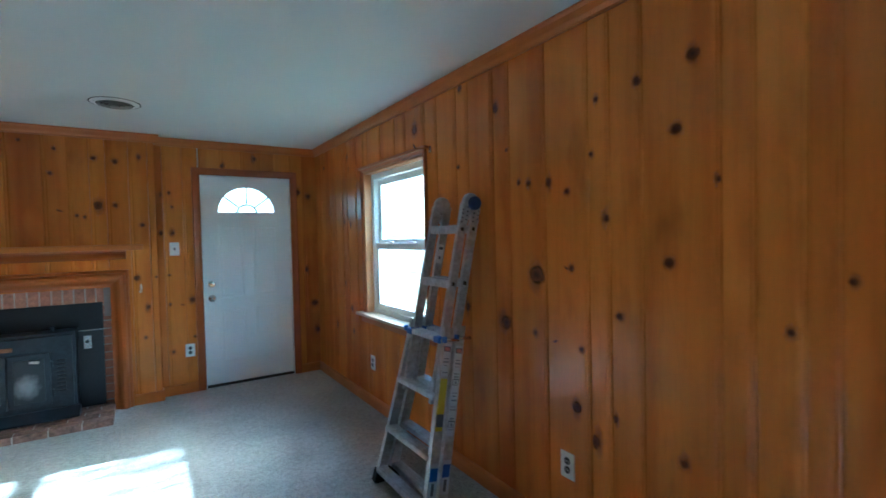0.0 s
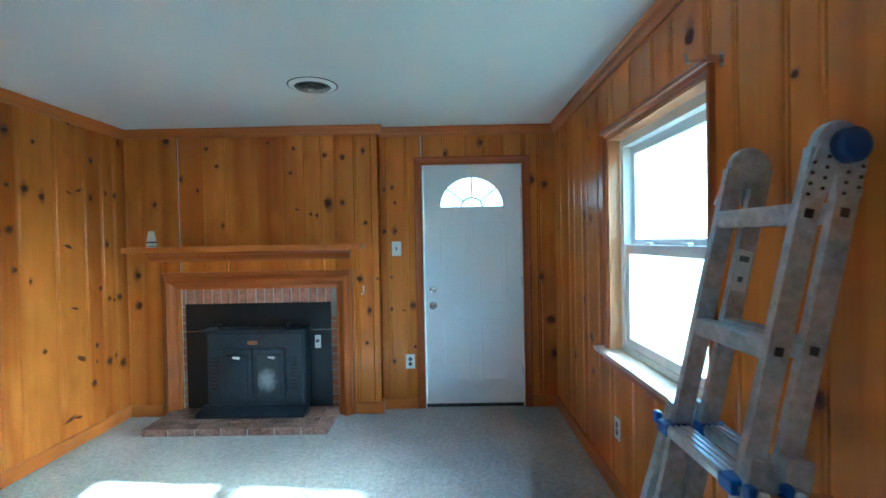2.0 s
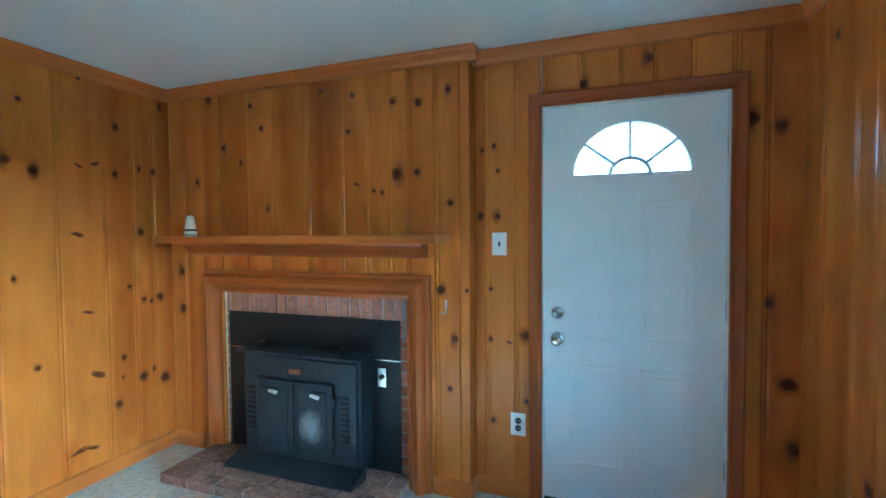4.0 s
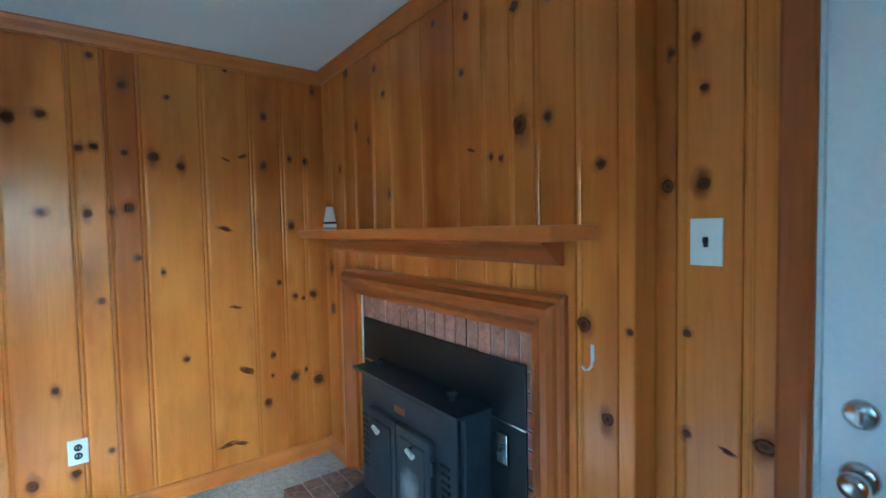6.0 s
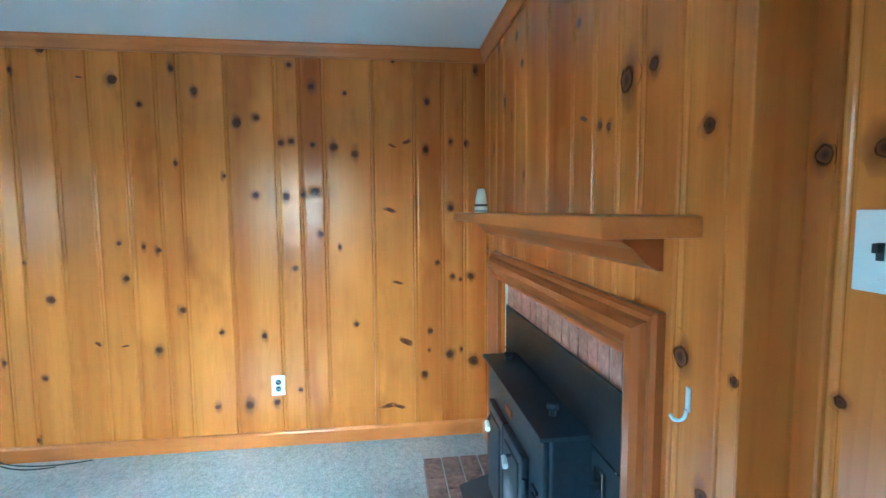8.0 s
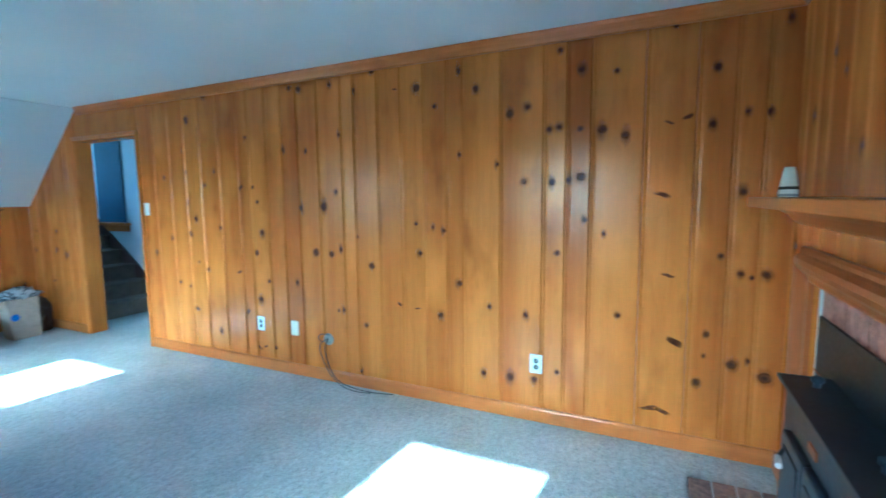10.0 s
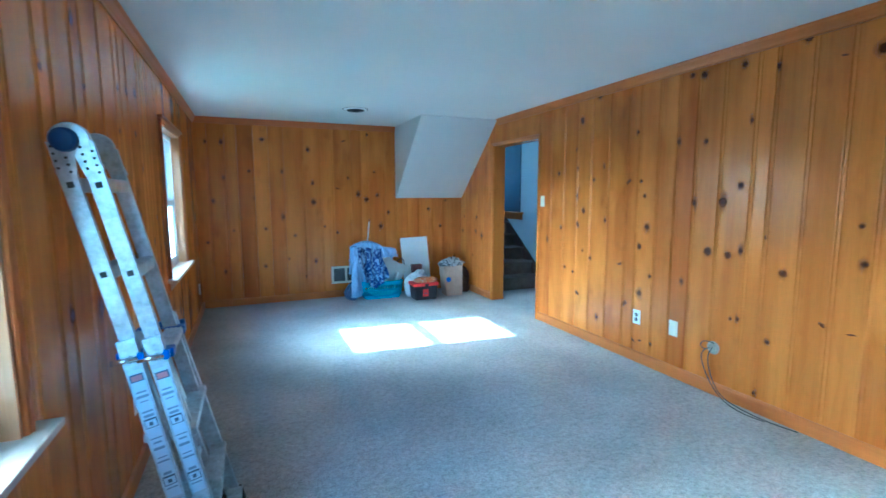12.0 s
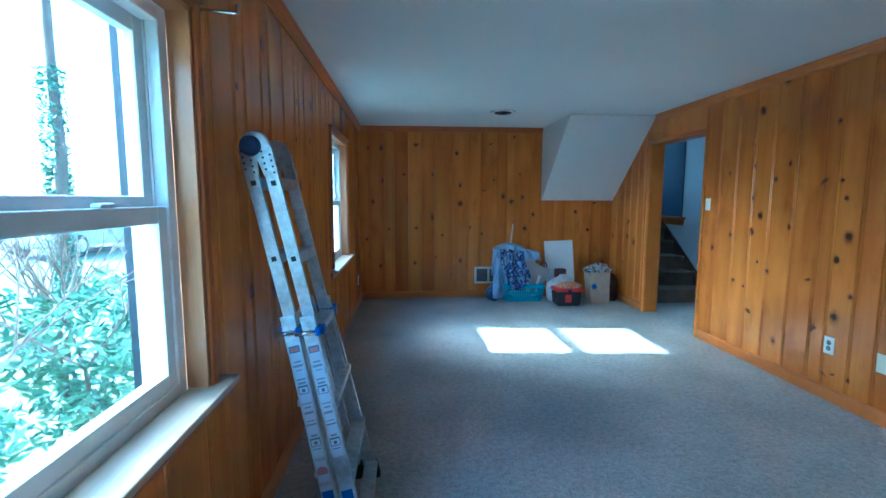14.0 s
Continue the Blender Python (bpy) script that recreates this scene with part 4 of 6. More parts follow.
for x in (0.79, 1.36):
    bm = lathe(bmesh.new(), [(0.012, 0), (0.012, 0.016), (0.02, 0.022), (0.02, 0.034), (0.01, 0.04)], (x, 6.29, 0.73), 16)
    part("damper_knob", bm, STEEL, stove, smooth=True)
part("front_frame", box_of(SX0 + 0.02, SF, 0.13, SX1 - 0.02, SF + 0.02, 0.702, bevel=0.006), STEEL, stove)
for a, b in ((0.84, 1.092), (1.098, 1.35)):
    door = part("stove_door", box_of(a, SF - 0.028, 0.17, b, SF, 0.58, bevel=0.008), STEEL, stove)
    part("door_panel", box_of(a + 0.035, SF - 0.034, 0.21, b - 0.035, SF - 0.026, 0.54, bevel=0.006), BLOTCHED if a > 1 else STEEL, door)
for x, lean in ((0.955, 0.03), (1.235, -0.03)):
    bm = tube(bmesh.new(), (x - 0.03 - lean, SF - 0.03, 0.53), (x, SF - 0.06, 0.525), 0.007, seg=10)
    h = part("door_handle", bm, STEEL, stove)
    bm = tube(bmesh.new(), (x, SF - 0.06, 0.525), (x + 0.055, SF - 0.068, 0.52), 0.009, 0.011, 12)
    part("grip", bm, PLASTIC, h, "bright coiled metal grip")
part("name_plate", box_of(1.05, SF - 0.006, 0.612, 1.13, SF + 0.002, 0.642, bevel=0.002), speckled("copper", (0.34, 0.15, 0.07), 0.3, 60, 0.45, 0.8), stove, "small worn copper plate")
for a in (0.745, 1.385):
    for i in range(9):
        z = 0.26 + i * 0.03
        part("louvre", box_of(a, SF - 0.008, z, a + 0.055, SF + 0.004, z + 0.014, bevel=0.003), PANEL_STEEL, body)
for z in (0.24, 0.46):
    part("hinge", tube(bmesh.new(), (1.358, SF - 0.02, z), (1.358, SF - 0.02, z + 0.05), 0.009, seg=10), STEEL, stove)
bm = bmesh.new()
prism(bm, [(SF + 0.03, 0.058), (SF - 0.13, 0.072), (SF - 0.135, 0.082), (SF + 0.0, 0.128), (SF + 0.03, 0.128)],
      frame_of((SX0 - 0.03, 0, 0), (0, 1, 0), (0, 0, 1)), frame_of((SX1 + 0.02, 0, 0), (0, 1, 0), (0, 0, 1)))
part("ash_lip", bm, STEEL, stove)
ctl = part("control_box", box_of(1.545, PY - 0.012, 0.545, 1.60, PY + 0.002, 0.655, bevel=0.003), CHROME, stove, "small grey fan control plate")
part("switch_knob", lathe(bmesh.new(), [(0.013, 0), (0.013, -0.012), (0.009, -0.016)], (1.572, PY - 0.012, 0.605), 14, "y"), RUBBER, ctl)

# air freshener on the mantel
fresh = thing("air_freshener", "white cone-shaped air freshener with grey bands", "air freshener")
FX, FY, FZ = 0.266, 6.272, 1.402
part("body", lathe(bmesh.new(), [(0.034, 0), (0.038, 0.006), (0.036, 0.03), (0.030, 0.075), (0.024, 0.11), (0.018, 0.132), (0.012, 0.126)], (FX, FY, FZ), 24), PLASTIC, fresh, smooth=True)
part("band", lathe(bmesh.new(), [(0.0368, 0.034), (0.0372, 0.036), (0.0356, 0.046), (0.035, 0.047)], (FX, FY, FZ), 24), DARK, fresh, "dark grey band")
part("band", lathe(bmesh.new(), [(0.0386, 0.004), (0.0392, 0.007), (0.0385, 0.014), (0.038, 0.015)], (FX, FY, FZ), 24), speckled("grey_band", (0.3, 0.31, 0.33), 0.05), fresh, "grey base band")

# hook on the breast
ZINC = speckled("zinc_plate", (0.66, 0.67, 0.68), 0.12, 60, 0.35, 0.4, 0.03)
hook = thing("wall_hook", "small steel J-hook screwed to the boards", "hook")
part("plate", box_of(1.955, BREAST - 0.004, 1.005, 1.967, BREAST, 1.055, bevel=0.001), ZINC, hook)
bm = bmesh.new()
pts = [(1.961, BREAST - 0.004, 1.008), (1.960, BREAST - 0.007, 0.992), (1.956, BREAST - 0.014, 0.984), (1.950, BREAST - 0.024, 0.984), (1.946, BREAST - 0.030, 0.994)]
for p, q in zip(pts, pts[1:]):
    tube(bm, p, q, 0.004, seg=8)
part("hook", bm, ZINC, hook)

# ---- plates on the walls ----


def wall_plate(name, axis, face, side, u, z, kindof, mat, label, w=0.072, h=0.116):
    """A cover plate with its sockets or toggle."""
    ob = thing(name, label, "outlet" if kindof == "outlet" else "switch" if kindof == "switch" else "wall plate")
    def at(u0, u1, z0, z1, o0, o1):
        if axis == "x":
            a, b = sorted((face + side * o0, face + side * o1))
            return (a, u0, z0, b, u1, z1)
        a, b = sorted((face + side * o0, face + side * o1))
        return (u0, a, z0, u1, b, z1)
    part("cover", box_of(*at(u - w / 2, u + w / 2, z - h / 2, z + h / 2, 0, 0.006), bevel=0.0025), mat, ob)
    if kindof == "outlet":
        for dz in (-0.02, 0.02):
            sock = part("socket", lathe(bmesh.new(), [(0.0165, side * 0.004), (0.0165, side * 0.0078), (0.0155, side * 0.0085)], (face, u, z + dz) if axis == "x" else (u, face, z + dz), 18, axis), DARK, ob, "dark socket face")
            for du in (-0.006, 0.006):
                part("slot", box_of(*at(u + du - 0.0012, u + du + 0.0012, z + dz - 0.004, z + dz + 0.006, 0.008, 0.0092)), PLASTIC, sock)
    if kindof == "switch":
        part("toggle_slot", box_of(*at(u - 0.0055, u + 0.0055, z - 0.013, z + 0.013, 0.005, 0.0072)), DARK, ob)
        part("toggle", box_of(*at(u - 0.004, u + 0.004, z - 0.002, z + 0.012, 0.005, 0.017), bevel=0.001), DARK, ob, "dark brown toggle")
    if kindof == "rocker":
        part("rocker", box_of(*at(u - 0.016, u + 0.016, z - 0.032, z + 0.032, 0.005, 0.009), bevel=0.002), mat, ob)
    for dz in ((-0.042, 0.042) if kindof != "outlet" else (0.0,)):
        part("screw", box_of(*at(u - 0.0025, u + 0.0025, z + dz - 0.0025, z + dz + 0.0025, 0.005, 0.0068), bevel=0.0005), mat, ob)
    return ob


wall_plate("light_switch", "y", NORTH, -1, 2.228, 1.352, "switch", PLASTIC, "white toggle switch plate beside the entry door", 0.078, 0.12)
wall_plate("outlet", "y", NORTH, -1, 2.326, 0.397, "outlet", PLASTIC, "white duplex outlet with dark sockets by the entry door", 0.078, 0.12)
wall_plate("outlet", "x", WEST, 1, 5.09, 0.374, "outlet", PLASTIC, "white duplex outlet with dark sockets on the pine wall", 0.078, 0.12)
wall_plate("outlet", "x", WEST, 1, 2.757, 0.384, "outlet", PLASTIC, "white duplex outlet with dark sockets on the pine wall", 0.078, 0.12)
wall_plate("blank_plate", "x", WEST, 1, 3.125, 0.384, "blank", IVORY, "ivory blank cover plate on the pine wall", 0.078, 0.12)
wall_plate("light_switch", "x", WEST, 1, 1.36, 1.34, "rocker", PLASTIC, "white rocker switch plate beside the passage", 0.07, 0.116)
wall_plate("outlet", "x", EAST, -1, 2.957, 0.37, "outlet", PLASTIC, "white duplex outlet behind the ladder wall", 0.078, 0.12)
wall_plate("outlet", "x", EAST, -1, 5.06, 0.375, "outlet", PLASTIC, "white duplex outlet under the window", 0.078, 0.12)
wall_plate("outlet", "x", EAST, -1, -0.40, 0.32, "outlet", PLASTIC, "white duplex outlet near the far corner", 0.078, 0.12)

# cable box with loose wires
jack = thing("cable_jack", "torn cable hole with a bare box and loose wires", "cable jack")
part("box", lathe(bmesh.new(), [(0.045, 0), (0.048, 0.006), (0.03, 0.012), (0.02, 0.004)], (WEST, 3.465, 0.335), 12, "x"), speckled("grey_putty", (0.36, 0.33, 0.3), 0.3, 50, 0.8, bump=0.5), jack)
CABLE = speckled("cable_sheath", (0.035, 0.035, 0.04), 0.2, 50, 0.5)
w1 = cable("wire", [(0.01, 3.465, 0.340), (0.06, 3.455, 0.300), (0.05, 3.475, 0.170), (0.06, 3.565, 0.030), (0.08, 3.725, 0.012), (0.09, 3.915, 0.008), (0.05, 4.065, 0.01)], 0.0035, CABLE)
w2 = cable("wire", [(0.01, 3.445, 0.330), (0.05, 3.395, 0.310), (0.06, 3.425, 0.210), (0.07, 3.525, 0.070), (0.11, 3.665, 0.012), (0.12, 3.805, 0.008), (0.1, 3.905, 0.01)], 0.0035, CABLE)
w3 = cable("wire", [(0.01, 3.475, 0.370), (0.04, 3.425, 0.390), (0.04, 3.375, 0.350), (0.03, 3.395, 0.315), (0.03, 3.435, 0.320)], 0.003, CABLE)
for w in (w1, w2, w3):
    w.parent = jack

# ---- ceiling diffusers ----


def diffuser(cx, cy, r, label, blade):
    ob = thing("ceiling_vent", label, "vent", "round ceiling vents")
    part("rim", lathe_ring(cx, cy, TOP - 0.012, r * 0.94, r * 0.72, -0.008, 0.004), VINYL, ob)
    part("throat", lathe(bmesh.new(), [(r, -0.0005), (r, -0.002)], (cx, cy, TOP), 32), DARK, ob, "dark duct opening")
    # blades are darker than the white rim
    for k, f in enumerate((0.66, 0.50, 0.34)):
        a = r * f
        part("louvre_ring", lathe_ring(cx, cy, TOP - 0.008 - 0.005 * k, a, a - r * 0.085, 0.01, 0.002), blade, ob, "grey louvre ring")
    part("hub", lathe(bmesh.new(), [(r * 0.17, -0.02), (r * 0.19, -0.028), (r * 0.1, -0.034)], (cx, cy, TOP), 20), blade, ob)
    for a in (0.3, 1.87):
        c, s = math.cos(a), math.sin(a)
        part("spoke", tube(bmesh.new(), (cx - c * r * 0.82, cy - s * r * 0.82, TOP - 0.008), (cx + c * r * 0.82, cy + s * r * 0.82, TOP - 0.008), 0.0025, seg=6), blade, ob)
    return ob


def lathe_ring(cx, cy, z, r_out, r_in, drop, thick):
    """A sloping annular blade."""
    bm = bmesh.new()
    seg = 40
    rings = []
    for r, h in ((r_out, -drop), (r_in, 0.0), (r_in, thick), (r_out, -drop + thick)):
        rings.append([bm.verts.new((cx + r * math.cos(2 * math.pi * i / seg), cy + r * math.sin(2 * math.pi * i / seg), z + h)) for i in range(seg)])
    for k in range(4):
        a, b = rings[k], rings[(k + 1) % 4]
        for i in range(seg):
            j = (i + 1) % seg
            bm.faces.new((a[i], a[j], b[j], b[i]))
    return bm


diffuser(1.862, 5.365, 0.15, "round white metal ceiling vent with grey louvres", VENT_GREY)
diffuser(1.832, 0.375, 0.14, "round white ceiling vent with dark louvres", STEEL)

# return-air grille on the south wall
grille = thing("wall_vent", "cream metal return grille in the pine wall", "vent")
GX0, GX1, GZ0, GZ1 = 1.57, 1.97, 0.19, 0.43
bm = bmesh.new()
for a, b, c, d in ((GX0, GX1, GZ0, GZ0 + 0.03), (GX0, GX1, GZ1 - 0.03, GZ1), (GX0, GX0 + 0.03, GZ0 + 0.03, GZ1 - 0.03), (GX1 - 0.03, GX1, GZ0 + 0.03, GZ1 - 0.03), (1.755, 1.785, GZ0 + 0.03, GZ1 - 0.03)):
    box(bm, a, SOUTH, c, b, SOUTH + 0.01, d, bevel=0.002)
part("frame", bm, IVORY, grille)
part("backing", box_of(GX0 + 0.02, SOUTH, GZ0 + 0.02, GX1 - 0.02, SOUTH + 0.003, GZ1 - 0.02), DARK, grille)
for i in range(11):
    z = GZ0 + 0.036 + i * 0.0155
    part("slat", box_of(GX0 + 0.03, SOUTH + 0.003, z, GX1 - 0.03, SOUTH + 0.008, z + 0.004), speckled("slat_paint", (0.2, 0.2, 0.18), 0.1) if i == 0 else bpy.data.materials["slat_paint"], grille)

# ---- ladder ----
ladder = thing("ladder", "folded aluminium multi-position ladder leaning on the wall", "ladder")


def lean_x(z, layer):
    return (3.097, 3.171)[layer] + 0.222 * z


def bar(bm, p, q, wx, wy, flange=0.0):
    """A straight bar of rectangular section, with flanged edges if asked."""
    p, q = Vector(p), Vector(q)
    up = (q - p).normalized()
    side = Vector((0, 1, 0))
    out = side.cross(up).normalized()
    side = up.cross(out)
    if flange:
        f = flange
        o = [(-wx / 2, -wy / 2), (wx / 2, -wy / 2), (wx / 2, wy / 2), (wx / 2 - f, wy / 2), (wx / 2 - f, wy * 0.1), (-wx / 2 + f, wy * 0.1), (-wx / 2 + f, wy / 2), (-wx / 2, wy / 2)]
    else:
        o = [(-wx / 2, -wy / 2), (wx / 2, -wy / 2), (wx / 2, wy / 2), (-wx / 2, wy / 2)]
    a = Matrix((out, side, up)).transposed().to_4x4()
    b = a.copy()
    a.translation, b.translation = p, q
    return prism(bm, o, a, b)


UP_S, UP_N, LOW_S, LOW_N, FOOT_S, FOOT_N = 3.548, 3.835, 3.524, 3.861, 3.44, 3.97


def low_y(z, north):
    f = 1 - z / 0.95
    return (LOW_N + (FOOT_N - LOW_N) * f) if north else (LOW_S + (FOOT_S - LOW_S) * f)


STICKER = speckled("sticker_white", (0.58, 0.64, 0.72), 0.06, 60, 0.5)
LABEL_WHITE = speckled("label_white", (0.82, 0.84, 0.86), 0.05, 60, 0.5)
STICKER_TEXT = speckled("sticker_print", (0.10, 0.12, 0.16), 0.1, 60, 0.5)
STICKER_YELLOW = speckled("sticker_yellow", (0.62, 0.55, 0.03), 0.08, 60, 0.5)
STICKER_RED = speckled("sticker_red", (0.5, 0.05, 0.04), 0.08, 60, 0.5)
STICKER_PINK = speckled("sticker_pink", (0.45, 0.2, 0.2), 0.08, 60, 0.5)
STICKER_BLUE = speckled("sticker_blue", (0.03, 0.12, 0.5), 0.08, 60, 0.5)
for layer in (0, 1):
    for north in (0, 1):
        out = 1 if north else -1
        yu = UP_N if north else UP_S
        rail = part("upper_rail", bar(bmesh.new(), (lean_x(0.55, layer), yu, 0.55), (lean_x(1.585, layer), yu, 1.585), 0.047, 0.022), ALUMINIUM, ladder)
        for z in (1.45, 1.16):
            hole = bar(bmesh.new(), (lean_x(z - 0.0095, layer), yu + out * 0.011, z - 0.0095), (lean_x(z + 0.0095, layer), yu + out * 0.011, z + 0.0095), 0.019, 0.0026)
            part("rung_socket", hole, DARK, rail, "dark square rung hole")
        lower = part("lower_rail", bar(bmesh.new(), (lean_x(0.03, layer), low_y(0.03, north), 0.03), (lean_x(0.94, layer), low_y(0.94, north), 0.94), 0.055, 0.028, 0.0), ALUMINIUM, ladder)
        foot = bar(bmesh.new(), (lean_x(0.0, layer), low_y(0.0, north), 0.0), (lean_x(0.07, layer), low_y(0.07, north), 0.07), 0.078, 0.044)
        part("rubber_foot", foot, RUBBER, lower, "black rubber foot")
        z = 0.88
        y = low_y(z, north)
        xx = lean_x(z, layer)
        bm = tube(bmesh.new(), (xx, y + out * 0.010, z), (xx, y + out * 0.034, z), 0.010, seg=12)
        tube(bm, (xx - 0.026, y + out * 0.034, z + 0.004), (xx + 0.052, y + out * 0.034, z - 0.004), 0.0095, seg=12)
        pin = part("lock_pin", bm, CHROME, ladder, smooth=True)
        part("lock_knob", box_of(xx - 0.042, y + out * 0.030 - 0.012, z - 0.010, xx - 0.022, y + out * 0.030 + 0.012, z + 0.024, bevel=0.006), BLUE_PLASTIC, pin, "blue plastic lock tab")

        def sticker(z0, z1, mat, w=0.042, lift=0.0153):
            p = (lean_x(z0, layer), low_y(z0, north) + out * lift, z0)
            q = (lean_x(z1, layer), low_y(z1, north) + out * lift, z1)
            return bar(bmesh.new(), p, q, w, 0.0012)

        bands = ((0.40, 0.84),) if (north or layer) else ((0.70, 0.86),)
        for z0, z1 in bands:
            lab = part("sticker", sticker(z0, z1, STICKER), STICKER, lower, "white printed safety label")
            part("print_bar", sticker(z1 - 0.038, z1 - 0.012, STICKER_TEXT, 0.040, 0.0162), STICKER_TEXT, lab)
            part("print_bar", sticker(z1 - 0.034, z1 - 0.017, STICKER_RED, 0.031, 0.0168), STICKER_PINK, lab)
            zz = z1 - 0.07
            k = 0
            while zz > z0 + 0.02:
                part("print_bar", sticker(zz - (0.006, 0.009, 0.004)[k % 3], zz, STICKER_TEXT, (0.030, 0.036, 0.024, 0.034)[k % 4], 0.0162), speckled("faint_print", (0.24, 0.28, 0.35), 0.1) if "faint_print" not in bpy.data.materials else bpy.data.materials["faint_print"], lab)
                if k % 6 == 4 and zz > z0 + 0.07:
                    part("print_box", sticker(zz - 0.046, zz - 0.014, STICKER_TEXT, 0.038, 0.0162), STICKER_TEXT, lab, "black framed pictogram")
                    part("print_box", sticker(zz - 0.043, zz - 0.020, STICKER, 0.033, 0.0167), STICKER, lab)
                    part("print_bar", sticker(zz - 0.038, zz - 0.026, STICKER_TEXT, 0.012, 0.0172), STICKER_TEXT, lab)
                    zz -= 0.04
                zz -= (0.014, 0.019, 0.034, 0.013, 0.041)[k % 5]
                k += 1
        if not north and not layer:
            lab = part("sticker", sticker(0.44, 0.69, STICKER_YELLOW), STICKER_YELLOW, lower, "yellow warning label")
            part("print_bar", sticker(0.46, 0.52, STICKER_TEXT, 0.042, 0.0162), STICKER_TEXT, lab)
        if north and layer:
            disc = lathe(bmesh.new(), [(0.021, 0), (0.021, out * 0.0008)], (lean_x(0.345, layer), low_y(0.345, north) + out * 0.0165, 0.345), 20, "y")
            sheet = part("sticker", sticker(0.305, 0.385, STICKER), STICKER, lower, "white label with a round red symbol")
            part("symbol", disc, STICKER_PINK, sheet, "faded red disc")
        plain = part("sticker", sticker(0.13, 0.29, STICKER, 0.05, 0.0150), STICKER, lower, "pale label behind the emblem")
        part("emblem_bar", sticker(0.145, 0.20, STICKER_TEXT, 0.016, 0.0162), STICKER_TEXT, plain)
        part("emblem", sticker(0.21, 0.27, STICKER_BLUE, 0.044, 0.0160), STICKER_BLUE, lower, "plain blue emblem sticker")
    # rungs of this half
    if layer:
        tag = bar(bmesh.new(), (lean_x(1.255, 1) - 0.002, UP_N - 0.0125, 1.255), (lean_x(1.365, 1) - 0.002, UP_N - 0.0125, 1.365), 0.040, 0.0012)
        tag = part("sticker", tag, LABEL_WHITE, ladder, "small white printed label")
        part("print_bar", bar(bmesh.new(), (lean_x(1.335, 1) - 0.004, UP_N - 0.0134, 1.335), (lean_x(1.35, 1) - 0.004, UP_N - 0.0134, 1.35), 0.026, 0.0008), STICKER_TEXT, tag)
        part("print_bar", bar(bmesh.new(), (lean_x(1.28, 1) - 0.004, UP_N - 0.0134, 1.28), (lean_x(1.295, 1) - 0.004, UP_N - 0.0134, 1.295), 0.014, 0.0008), STICKER_TEXT, tag)
    for z in (1.45, 1.16):
        part("rung", box_of(lean_x(z, layer) - 0.022, UP_S, z - 0.023, lean_x(z, layer) + 0.022, UP_N, z + 0.023, bevel=0.007), ALUMINIUM, ladder)
    for z in (0.88, 0.6, 0.32, 0.08):
        ys, yn = low_y(z, 0), low_y(z, 1)
        dx = -0.03 if layer == 0 else 0.03
        bm = box_of(lean_x(z, layer) - 0.032 + dx * 0.4, ys + 0.004, z - 0.016, lean_x(z, layer) + 0.032 + dx * 0.4, yn - 0.004, z + 0.012, bevel=0.008)
        for k in range(4):
            xx = lean_x(z, layer) - 0.024 + dx * 0.4 + k * 0.016
            box(bm, xx - 0.003, ys + 0.014, z + 0.011, xx + 0.003, yn - 0.014, z + 0.0145)
        part("tread", bm, ALUMINIUM, ladder)
        if z == 0.88:
            for y in (ys + 0.03, yn - 0.03):
                part("tread_cap", box_of(lean_x(z, layer) - 0.038 + dx * 0.4, y - 0.026, z - 0.018, lean_x(z, layer) + 0.034 + dx * 0.4, y + 0.026, z + 0.0155, bevel=0.007), BLUE_PLASTIC, ladder, "blue plastic tread end")
HINGE_X = (lean_x(1.588, 0) + lean_x(1.588, 1)) / 2
for y, out in ((UP_S, -1), (UP_N, 1)):
    bm = lathe(bmesh.new(), [(0.052, -0.012), (0.056, -0.006), (0.056, 0.006), (0.052, 0.012)], (HINGE_X, y, 1.588), 28, "y")
    hinge = part("hinge", bm, ALUMINIUM, ladder)
    for layer in (0, 1):
        part("hinge_plate", bar(bmesh.new(), (lean_x(1.475, layer), y + out * 0.013, 1.485), ((lean_x(1.575, layer) + HINGE_X) / 2, y + out * 0.013, 1.588), 0.054, 0.004), ALUMINIUM, hinge)
        for k in range(8):
            z = 1.49 + 0.011 * k
            x = lean_x(z, layer) + (0.014 if k % 2 else -0.014)
            part("rivet", lathe(bmesh.new(), [(0.0045, 0), (0.003, out * 0.003)], (x, y + out * 0.0152, z), 8, "y"), DARK, hinge)
    bm = lathe(bmesh.new(), [(0.036, 0.012 * out), (0.038, 0.016 * out), (0.036, 0.034 * out), (0.028, 0.04 * out)], (HINGE_X + 0.01, y, 1.588), 24, "y")
    part("hinge_knob", bm, speckled("navy_plastic", (0.015, 0.05, 0.17), 0.15, 40, 0.4) if out < 0 else bpy.data.materials["navy_plastic"], hinge, "dark blue hinge knob")

# ---- things by the south wall ----
TURQ = speckled("turquoise_plastic", (0.03, 0.44, 0.62), 0.08, 40, 0.42)
basket = thing("laundry_basket", "turquoise slotted plastic laundry basket, full, on the carpet", "basket")
BX, BY_, BW, BD, BH = 1.325, -0.575, 0.56, 0.34, 0.235


